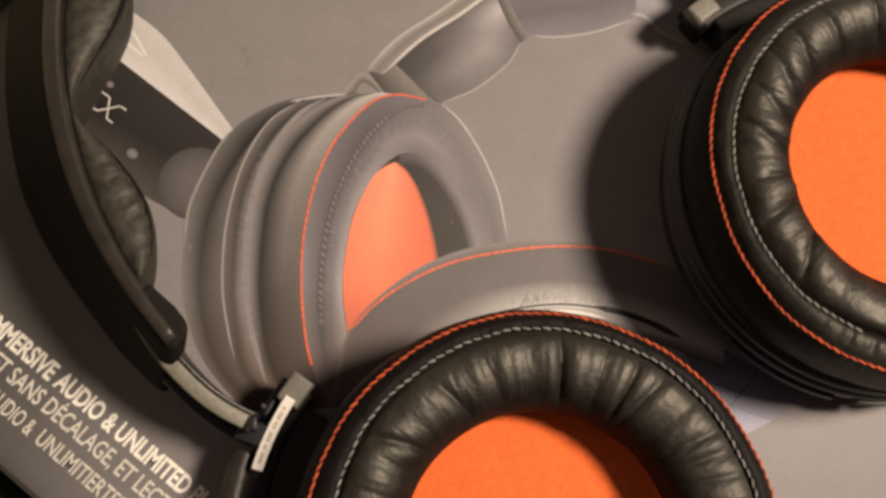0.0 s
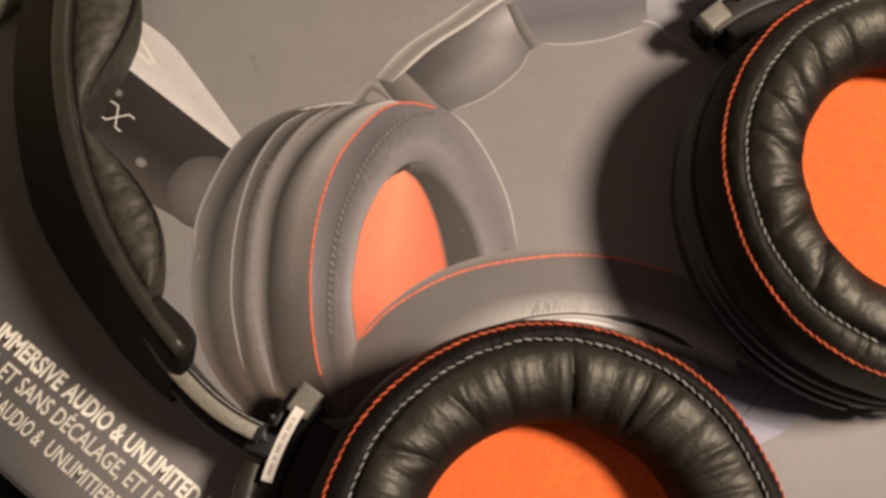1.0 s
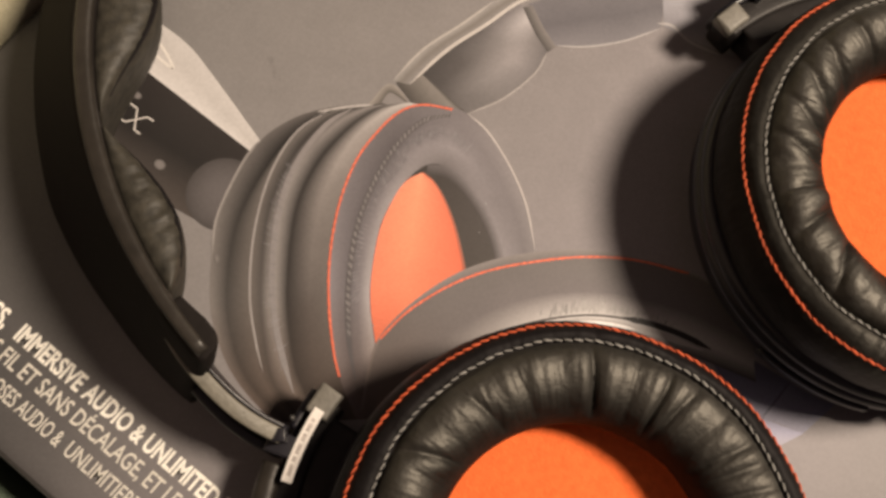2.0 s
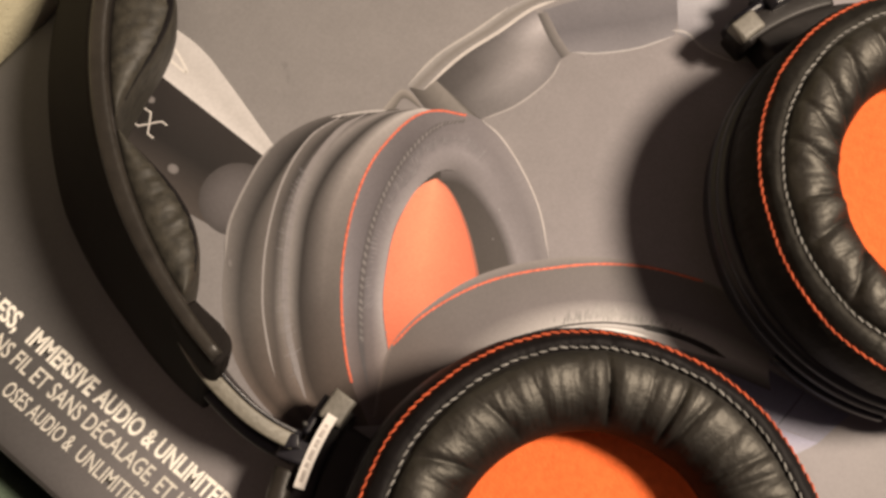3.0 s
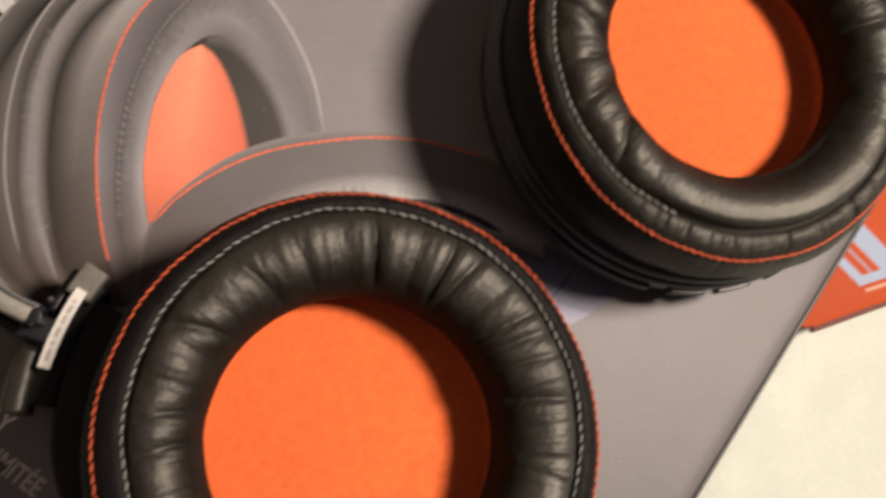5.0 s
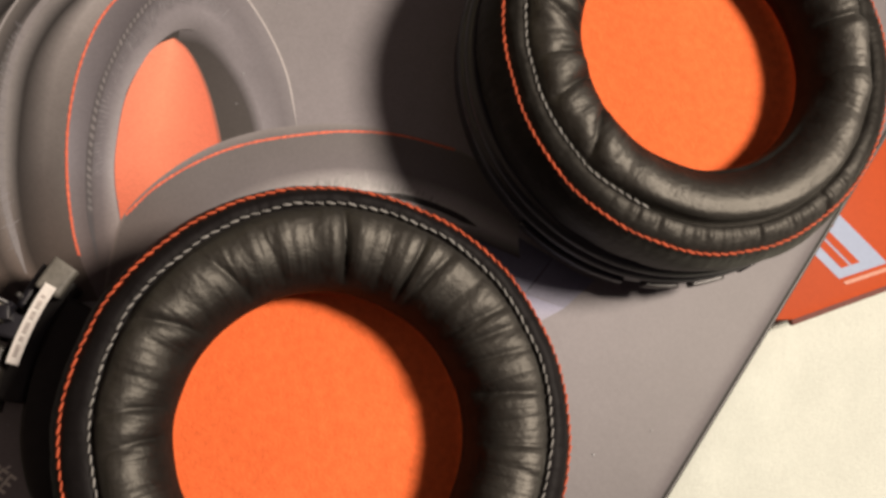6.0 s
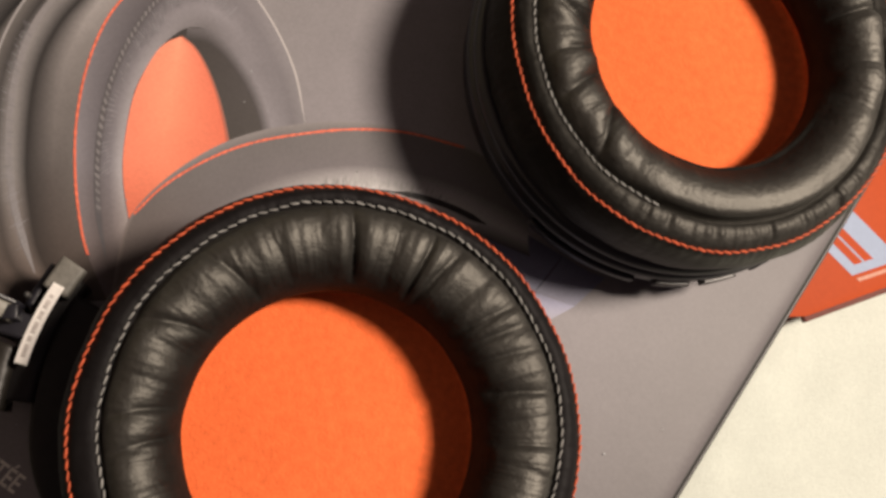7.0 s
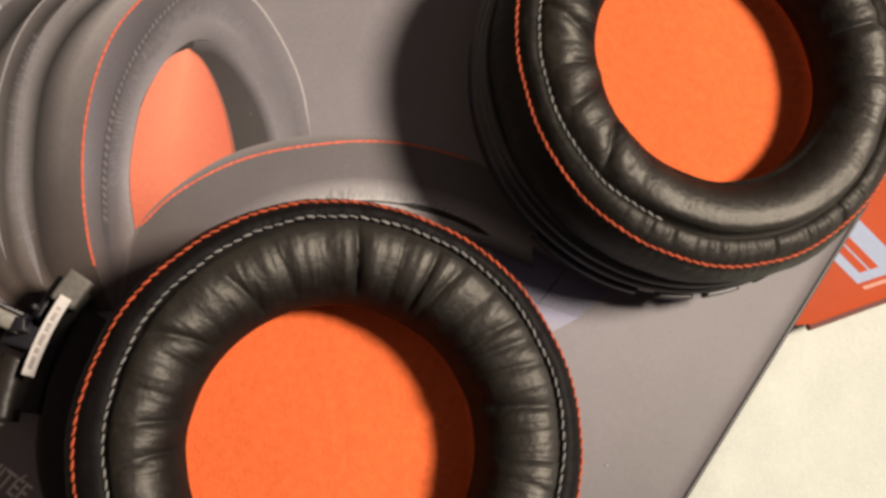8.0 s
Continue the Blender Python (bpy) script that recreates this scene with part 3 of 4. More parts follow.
def print_transmitter():
    body = [[(-69, 80), (-56, 70.6), (-29.2, 48)], [(-68, 63), (-54, 53), (-33, 38)], [(-66, 50), (-58, 41), (-38, 28.2)]]
    art("printed_transmitter", loft([(body[0], (74, 64, 58)), (body[1], (68, 59, 53)), (body[2], (88, 77, 69))], 0.03, 30, 4), "dark printed picture of a transmitter")
    art("printed_shell", loft([([(-72, 97), (-53.6, 84), (-45.2, 77), (-38.7, 68.4), (-26.6, 50.2)], (150, 142, 134)), ([(-72, 90), (-55, 78), (-46, 70.5), (-38.5, 61.5), (-28, 49.1)], (146, 138, 130)),
        ([(-74, 86), (-56.4, 71), (-46, 62.2), (-38, 55.4), (-29.3, 48)], (156, 148, 140))], 0.04, 40, 3), "pale printed shell of the transmitter")
    art("printed_ring", stroke([(-56.8, 79), (-52.3, 77.5), (-48.6, 70.6), (-52.8, 74), (-55.8, 77)], 0.7, 0.07, (162, 153, 142)))
    art("printed_knob", disc_print(-35.6, 37.2, 9.3, 9.3, 0, 0.05, (98, 90, 86), (84, 76, 71)))
    for x, y, r in ((-57.1, 63.4, 1.1), (-64.1, 56.6, 0.9), (-51.2, 45.2, 1.5)):
        art("printed_button", disc_print(x, y, r, r * 0.8, -40, 0.06, (112, 104, 98), (100, 92, 86), 16))
    for pts in ([(-60.3, 62.5), (-57, 59.9)], [(-57, 59.9), (-57.6, 54.4)], [(-57.6, 54.4), (-56.2, 53.2)], [(-62.6, 58.8), (-60, 56.5)], [(-60, 56.5), (-54.4, 57.6)], [(-54.4, 57.6), (-53, 56.5)]):
        art("printed_mark", stroke(pts, 0.33, 0.08, (166, 157, 146), 4, False))


def print_fading_parts():
    """Pale bluish pieces of the picture that fade out beside the cups."""
    art("printed_panel", loft([([(80, -8), (84.5, -6.5), (89.6, -7.4)], (88, 84, 96)), ([(82, -12), (84, -10.8), (98.4, -13.2)], (94, 90, 103)), ([(86, -17), (88, -19), (90.3, -21.5)], (112, 108, 120))], 0.05, 16))
    art("printed_panel", loft([([(98.4, -13.2), (104, -17), (108.5, -19)], (98, 94, 105)), ([(90.3, -21.5), (95, -23.2), (99.9, -25.4)], (112, 107, 117))], 0.06, 16))
    art("printed_panel", loft([([(86, -17.5), (88.4, -19.6), (90.3, -21.5)], (116, 111, 125)), ([(88, -24), (92, -24.6), (99.9, -25.4)], (122, 117, 130)), ([(88, -27), (90.5, -28), (92.7, -28.5)], (122, 115, 119))], 0.07, 16))
    art("printed_line", stroke([(80, -4.6), (85, -3.8), (89, -4.6), (91.6, -7.4)], 0.5, 0.08, (112, 108, 116), 20))
    art("printed_line", stroke([(98.4, -13.2), (94.4, -17.4), (90.3, -21.5)], 0.35, 0.085, (84, 80, 92), 12))


def print_gathers():
    """Fine pale gathers along the printed cushion's lip."""
    rnd = random.Random(9)
    bm = bmesh.new()
    layer = bm.verts.layers.float_color.new("Col")
    lines = (([(-19.6, 44), (-22.3, 36), (-24, 26), (-24.4, 14), (-23.6, 4), (-21.4, -5)], (0, 16, 0.0), 70), ([(2.6, 40), (7.5, 46.5), (12, 50.5), (16.3, 51.8), (21, 50.4), (25, 47)], (12, 34, 0.0), 56), ([(-4, 10), (-3.4, 20), (-0.5, 32), (4, 40), (9, 45)], (9, 20, 0.0), 46))
    k = 0
    for pts, (cx, cy, _), count in lines:
        line = smooth_curve([(x, y, 0) for x, y in pts], count)
        for p in line:
            k += 1
            d = (Vector((cx, cy, 0)) - p).normalized()
            s = Vector((-d.y, d.x, 0))
            a = p + d * rnd.uniform(-0.8, 0.8)
            ln, w = rnd.uniform(1.6, 4.2), rnd.uniform(0.06, 0.15)
            g = rnd.uniform(104, 132)
            q = [bm.verts.new((a + d * e * ln / 2 + s * f * w)) for e, f in ((-1, 0), (0, -1), (1, 0), (0, 1))]
            for v in q:
                v.co.z = 0.155 + 0.0002 * k
                v[layer] = ink(g, g * 0.91, g * 0.855)
            bm.faces.new(q)
    art("printed_sheen", bm)["kind"] = "stuff"


def smudges():
    """Dull rubbed spots on the card."""
    for n, (x, y, rx, ry, turn, dark) in enumerate(((-24.4, 72.2, 1.1, 1.7, 20, 0.80), (-23.6, 69.0, 0.7, 2.6, 5, 0.88), (-24.6, 63.5, 0.6, 2.2, -8, 0.92), (52, 40, 2.2, 1.4, 30, 0.94), (112, -48, 2.6, 1.2, 40, 1.05))):
        bm = bmesh.new()
        layer = bm.verts.layers.float_color.new("Col")
        rings = []
        for f, k in ((0.05, 1.0), (0.4, 0.7), (0.75, 0.3), (1.0, 0.0)):
            ring = []
            for i in range(20):
                a = 2 * math.pi * i / 20
                px, py = rx * f * math.cos(a) * (1 + 0.25 * math.sin(3 * a + x)), ry * f * math.sin(a)
                c, s = math.cos(radians(turn)), math.sin(radians(turn))
                v = bm.verts.new((x + px * c - py * s, y + px * s + py * c, 0.015 + 0.002 * n))
                v[layer] = Vector(box_tone(v.co.x, v.co.y)) * (1 - k * (1 - dark))
                ring.append(v)
            rings.append(ring)
        bm.faces.new(rings[0])
        for p, q in zip(rings, rings[1:]):
            for i in range(20):
                bm.faces.new((p[i], p[(i + 1) % 20], q[(i + 1) % 20], q[i]))
        art("smudge", bm)


def specks():
    """Dust on the card."""
    rnd = random.Random(31)
    spots = [(86.2, 82.9, 0.35), (27.8, 33.1, 0.28), (103, -60, 0.3)] + [(rnd.uniform(-30, 120), rnd.uniform(-60, 80), rnd.uniform(0.08, 0.2)) for _ in range(36)]
    bm = bmesh.new()
    layer = bm.verts.layers.float_color.new("Col")
    for n, (x, y, r) in enumerate(spots):
        q = [bm.verts.new((x + r * math.cos(i * 1.05) * (1 + 0.3 * math.sin(n + i)), y + r * math.sin(i * 1.05), 0.27 + 0.0005 * n)) for i in range(6)]
        for v in q:
            v[layer] = ink(142, 132, 122)
        bm.faces.new(q)
    art("dust", bm)["kind"] = "stuff"


specks()
smudges()
print_transmitter()
print_rear_cup()
print_gathers()
print_headband()
print_front_cup()
print_fading_parts()


# ---- the lettering along the carton's edge ----
def lettering(text, u, v, cap, length, mat, bold, z=0.06):
    cu = bpy.data.curves.new("lettering", "FONT")
    cu.body, cu.size, cu.offset, cu.fill_mode = text, 1.0, bold, "FRONT"
    cu.resolution_u = 3
    tmp = bpy.data.objects.new("lettering", cu)
    scene.collection.objects.link(tmp)
    me = bpy.data.meshes.new_from_object(tmp.evaluated_get(bpy.context.evaluated_depsgraph_get()))
    bpy.data.objects.remove(tmp)
    xs, ys = [w.co.x for w in me.vertices], [w.co.y for w in me.vertices]
    bm = bmesh.new()
    bm.from_mesh(me)
    high = 0.73
    for w in bm.verts:
        x, y = on_box(u + (w.co.x - min(xs)) / (max(xs) - min(xs)) * length, v + w.co.y / high * cap)
        w.co = (x, y, z)
    part("lettering", bm, mat, carton, smooth=False)


lettering("LESS,", -78.2, -52.3, 4.4, 9.6, FOIL, 0.032)
lettering("IMMERSIVE", -65.2, -52.3, 4.4, 19.9, FOIL, 0.032)
lettering("AUDIO & UNLIMITED PLAY", -44.0, -52.3, 4.4, 50.4, FOIL, 0.032)
lettering("NS FIL ET SANS", -70.5, -58.1, 4.1, 27.0, FOIL_DIM, 0.013)
lettering("DÉCALAGE, ET LECTURE ILLIMITÉE", -42.0, -58.1, 4.1, 61.2, FOIL_DIM, 0.013)
lettering("OSES AUDIO &", -61.0, -64.2, 3.9, 20.8, FOIL_DIM, 0.010)
lettering("UNLIMITIERTES", -38.2, -64.2, 3.9, 25.0, FOIL_DIM, 0.010)
for u, length in ((-11.5, 9.0), (-0.5, 11.6)):
    part("lettering_bar", flat([on_box(u, -64.2), on_box(u + length, -64.2), on_box(u + length, -60.8), on_box(u, -60.8)], 0.06), FOIL_DIM, carton)

# ---- the headset ----
C1, C2 = Vector((37, -50.2, 0)), Vector((124.5, 26, 0))
MID = (C1 + C2) / 2
DV = (C2 - C1).normalized()
AV = Vector((-DV.y, DV.x, 0))
headset = thing("headset", MID.x, MID.y, 0, "black headset with orange speaker cloth lying flat on its carton", "headset")


def plan(d, a, z=0.0):
    """A place by its distance across and along the headset's own axis."""
    p = MID + DV * d + AV * a
    return Vector((p.x, p.y, z))


PAD = [(30.8, 23.6), (29.4, 25.8), (28.2, 27.6), (27.4, 29.6), (27.1, 31.6), (27.4, 33.8), (28.4, 36.4), (30.2, 38.9), (32.6, 40.9), (35.3, 41.9), (37.8, 41.5), (39.6, 39.6), (40.4, 37.9),
       (41.3, 38.5), (42.9, 38.7), (45, 38.0), (46.3, 36.9), (47.0, 35.6), (47.7, 34.4), (48.2, 32), (48.3, 28.5), (48.0, 25), (47.5, 22.6), (46.6, 21.4), (44, 21)]
CUP = [(44, 22), (46.6, 22), (48.0, 21), (48.4, 19.6), (47.8, 18.5), (47.6, 17.9), (48.6, 17), (49.0, 15.8), (48.8, 14.6), (48.3, 14.0), (48.4, 13.2), (48.4, 10.6), (48.0, 9.8),
       (46.5, 7.5), (42, 4.0), (36, 1.6), (30, 0.4), (0.5, 0.0)]


def ramp(x, a, b):
    return max(0.0, min(1.0, (x - a) / (b - a)))


def inner_seam(t, calm):
    """How far the grey stitched seam wanders outward from its circle."""
    return 0.1 + 0.5 * math.cos(t - radians(150)) if calm else 0.7 + 1.0 * math.cos(t) + 1.3 * math.sin(t)


def outer_seam(t, calm):
    """The same for the orange seam at the band's outer edge."""
    return -1.0 + 0.5 * math.cos(3 * (t - radians(130))) if calm else -0.4 + 0.5 * math.cos(t)


def ear_pad(centre, creases, seed, j0, j1, calm):
    """The cushion: a soft gathered roll inside a flat seamed band."""
    rnd = random.Random(seed)
    marks = [(radians(a), d, radians(w), k) for a, d, w, k in creases]
    marks += [(rnd.uniform(0, 2 * math.pi), rnd.uniform(0.08, 0.26), radians(rnd.uniform(0.7, 1.8)), rnd.uniform(-0.12, 0.12)) for _ in range(20)]
    marks = [m for m in marks if not calm or m[1] > 0.45 or abs((m[0] - radians(calm) + math.pi) % (2 * math.pi) - math.pi) > radians(48)]
    prof = smooth_curve([(r, z, 0) for r, z in PAD], 74)
    rows = []
    nt = 720
    for i in range(nt):
        t = 2 * math.pi * i / nt
        ct, st = math.cos(t), math.sin(t)
        near = []
        rough = 1.0
        if calm:
            away = abs((t - radians(calm) + math.pi) % (2 * math.pi) - math.pi)
            rough = 0.25 + 0.75 * max(0.0, min(1.0, (away - radians(35)) / radians(20)))
        for a, d, w, k in marks:
            da = (t - a + math.pi) % (2 * math.pi) - math.pi
            if abs(da) < 0.3:
                near.append((da, d, w, k))
        row = []
        for j in range(j0, j1):
            p = prof[j]
            r, z = p.x, p.y
            q = prof[min(j + 1, 73)] - prof[max(j - 1, 0)]
            nx, nz = -q.y, q.x
            ln = math.hypot(nx, nz) or 1
            nx, nz = nx / ln, nz / ln
            roll = max(0.0, min(1.0, (40.4 - r) / 2.2)) * max(0.0, min(1.0, (z - 36.0) / 3.5))
            band = 1.0 if r > 40.8 else 0.0
            h = 0.0
            if roll > 0:
                s = (r - 34) / 7
                for da, d, w, k in near:
                    x = abs(da - k * s * 0.5)
                    h -= 1.2 * d * math.exp(-x / w) * (0.55 + 0.45 * max(0, 1 - abs(s)))
                    h += 0.26 * d * math.exp(-(((x - 3.2 * w) / (2.4 * w)) ** 2))
                h += 1.2 * rough * noise.noise(Vector((ct * 5.5, st * 5.5, seed + 0.03 * r)))
                h += 0.08 * rough * noise.noise(Vector((ct * 26, st * 26, seed + 0.06 * r)))
                h += 0.11 * rough * noise.noise(Vector((ct * 75, st * 75, seed + 0.10 * r)))
                x, y = r * ct, r * st
                n1 = noise.noise(Vector((x / 2.6, y / 2.6, seed + z / 2.6)))
                n2 = noise.noise(Vector((x / 1.3, y / 1.3, seed + z / 1.3)))
                h += rough * (0.07 * n1 + 0.06 * n2 - 0.17 * max(0.0, 1 - 6 * abs(n1)) - 0.05 * max(0.0, 1 - 5 * abs(n2)))
                h *= roll
            elif band and z > 22:
                h = 0.22 * noise.noise(Vector((ct * 8, st * 8, seed + z * 0.15))) + 0.10 * noise.noise(Vector((ct * 40, st * 40, seed + z * 0.2)))
                if calm and rough < 0.9 and r < 46:
                    h += 1.1 * (1 - rough) * noise.noise(Vector((ct * 26, st * 26, seed + 4.0))) * max(0, 1 - abs(r - 43) / 3)
                for da, d, w, k in near:
                    h -= 0.28 * d * math.exp(-abs(da) / (1.4 * w)) * max(0, 1 - abs(r - 43.5) / 2.6) * (1 if z > 34 else 0)
            h -= 0.6 * (1 - rough) * math.exp(-(((r - 40.5) / 0.45) ** 2)) * (1 if z > 36 else 0)
            if calm and band:
                h -= 0.9 * math.exp(-abs((t - radians(calm + 25) + math.pi) % (2 * math.pi) - math.pi) / 0.013) * (1 if z > 30 else 0)
            wob = 0.35 * noise.noise(Vector((ct * 3, st * 3, seed * 2.0)))
            rr = r + nx * h + wob + inner_seam(t, calm) * ramp(r, 31, 38.5) * ramp(-r, -46.5, -42.5) * ramp(z, 33, 36) + outer_seam(t, calm) * ramp(r, 42.5, 46) * ramp(z, 30, 35)
            if rough < 1 and j < 38 and z > 36:
                z += (1 - rough) * (1.7 * math.exp(-(((r - 39.5) / 1.3) ** 2)) * (1 if r < 40.25 else 0) - 0.16 * max(0.0, 36.5 - r))
            row.append((centre.x + rr * ct, centre.y + rr * st, z + nz * h))
        rows.append(row)
    bm = sheet_of(rows, closed_u=True)
    # gloss set by place: full on the crest, cut inside to stand for shade
    layer = bm.verts.layers.float_color.new("Polish")
    for n, v in enumerate(bm.verts):
        r, z = prof[j0 + n % (j1 - j0)][:2]
        f = ramp(r, 29.5, 34.5) if z > 30 else 0.0
        shine = 0.06 + 0.84 * f * f * (3 - 2 * f)
        # extra gloss on one arc of the band, to bring out its highlight
        if r > 40.6:
            away = abs((2 * math.pi * (n // (j1 - j0)) / nt - radians(calm) + math.pi) % (2 * math.pi) - math.pi)
            shine = 0.12 + 0.5 * ramp(-away, -radians(55), -radians(35))
        v[layer] = (shine, shine, shine, 1)
    return bm


def ring_of(centre, prof, nt=160, cap=False):
    return sheet_of([[(centre.x + r * math.cos(2 * math.pi * i / nt), centre.y + r * math.sin(2 * math.pi * i / nt), z) for r, z in prof] for i in range(nt)], closed_u=True)


def stitching(centre, radius, z, count, thick, seed, slant, gap, wobble, drift, arc=(0, 360)):
    bm = bmesh.new()
    rnd = random.Random(seed)
    for i in range(count):
        ends = []
        swell = rnd.uniform(0.75, 1.2)
        if not arc[0] <= 360 * i / count <= arc[1]:
            continue
        for f, e in ((0, -1), (1 - gap, 1)):
            t = 2 * math.pi * (i + f) / count
            r = radius + drift(t) + slant * e + wobble * noise.noise(Vector((math.cos(t) * 6, math.sin(t) * 6, seed))) + 0.35 * noise.noise(Vector((math.cos(t) * 3, math.sin(t) * 3, seed * 2.0)))
            ends.append(Vector((centre.x + r * math.cos(t), centre.y + r * math.sin(t), z + 0.15 * noise.noise(Vector((math.cos(t) * 20, math.sin(t) * 20, seed))))))
        capsules(bm, ends[0], ends[1].lerp(ends[0], 0.25 * gap * rnd.random()), thick * swell)
    return bm


def arc_block(centre, a0, a1, r0, r1, z0, z1, r=0.6, n=24):
    path = [Vector((centre.x + (r0 + r1) / 2 * math.cos(radians(a0 + (a1 - a0) * i / n)), centre.y + (r0 + r1) / 2 * math.sin(radians(a0 + (a1 - a0) * i / n)), 0)) for i in range(n + 1)]
    h = (r1 - r0) / 2
    return swept(path, rounded(-h, h, z0, z1, r))


def ear_cup(centre, creases, seed, clips, calm, arc):
    cup = part("ear_cup", ring_of(centre + Vector((-1.2, 0, 0)), smooth_and(CUP)), BLACK, headset, "round ridged black plastic ear cup")
    part("ear_pad", ear_pad(centre, creases, seed, 9, 38, calm), LEATHER, cup, "gathered black leatherette ear cushion")
    part("inner_lining", ear_pad(centre, creases, seed, 0, 10, calm), LINING, cup, "matt black lining inside the cushion")
    part("seam_band", ear_pad(centre, creases, seed, 37, 74, calm), LEATHER if calm else BAND_LEATHER, cup, "flat matt black band between two seams")
    nr, nt = 26, 120
    rows = []
    for i in range(nt):
        t = 2 * math.pi * i / nt
        row = []
        for j in range(nr + 1):
            r = 0.001 + 31.6 * j / nr
            z = 23.6 + 0.5 * math.cos(r / 12) + 0.12 * noise.noise(Vector((r * math.cos(t) / 3, r * math.sin(t) / 3, seed))) + 5.5 * max(0, (r - 28.6) / 3.1) ** 2
            row.append((centre.x + r * math.cos(t), centre.y + r * math.sin(t), z))
        rows.append(row)
    part("speaker_cloth", sheet_of(rows, closed_u=True), FELT, cup, "bright orange felt speaker cloth")
    part("seam", stitching(centre, 46.95, 36.35, 150, 0.285, seed, 0.2, 0.08, 0.3, lambda t: outer_seam(t, calm)), ORANGE_THREAD, cup, "orange stitched seam")["kind"] = "stuff"
    part("stitches", stitching(centre, 41.0, 38.8, 132, 0.225, seed, 0.15, 0.22, 0.5, lambda t: inner_seam(t, calm), arc), GREY_THREAD, cup, "pale grey stitches")["kind"] = "stuff"
    for a0, a1, mat in clips:
        part("rim_clip", arc_block(centre + Vector((-1.2, 0, 0)), a0, a1, 48.2, 49.7, 10.7, 13.3, 0.35, 12), mat, cup, "raised rim segment")
    return cup


def smooth_and(profile):
    return [(p.x, p.y) for p in smooth_curve([(r, z, 0) for r, z in profile], 90)]


RIM = [(-138, -106, BLACK), (-100, -90, SILVER), (-86, -76, SILVER), (-70, -20, BLACK)]
ear_cup(C1, [(119, 1.0, 1.3, 0.16), (81, 1.7, 1.2, 0.05), (59, 1.5, 1.2, 0.0), (53, 1.3, 1.4, -0.1), (141, 1.3, 1.3, 0.18), (27, 0.9, 1.6, -0.1), (33, 0.8, 1.3, -0.1), (20, 0.9, 1.4, -0.1),
    (8, 1.0, 1.3, -0.1), (104, 0.6, 2.0, 0.1), (168, 1.1, 1.6, 0.1), (178, 0.8, 1.4, 0.1), (-8, 0.9, 1.6, 0), (-30, 1.0, 2, 0), (-60, 1.1, 2, 0), (-95, 1.0, 2, 0), (-130, 1.2, 2, 0), (-160, 1.0, 2, 0)], 11, RIM, 0, (0, 360))
ear_cup(C2, [(-146, 1.7, 1.5, 0.22), (-163, 1.2, 1.5, 0.1), (-175, 1.0, 1.4, 0.05), (171, 1.5, 1.3, -0.2), (158, 1.2, 1.4, -0.22), (146, 1.4, 1.4, -0.25), (133, 1.2, 1.6, -0.15), (118, 1.1, 1.6, 0), (100, 1.2, 1.6, 0),
    (80, 1.0, 2, 0), (55, 1.1, 2, 0), (28, 1.4, 1.6, 0), (10, 1.3, 1.6, 0)], 23, RIM, -82, (70, 241))


# the headband stands on its edge; its ridge is half an ellipse over the two cups
def band_at(phi, out=0.0):
    c, s = math.cos(radians(phi)), math.sin(radians(phi))
    t = Vector((82 * s, 99.3 * c)).normalized()
    n = Vector((-t.y, t.x))
    return plan(-82 * c + n.x * out, 75 + 99.3 * s + n.y * out)


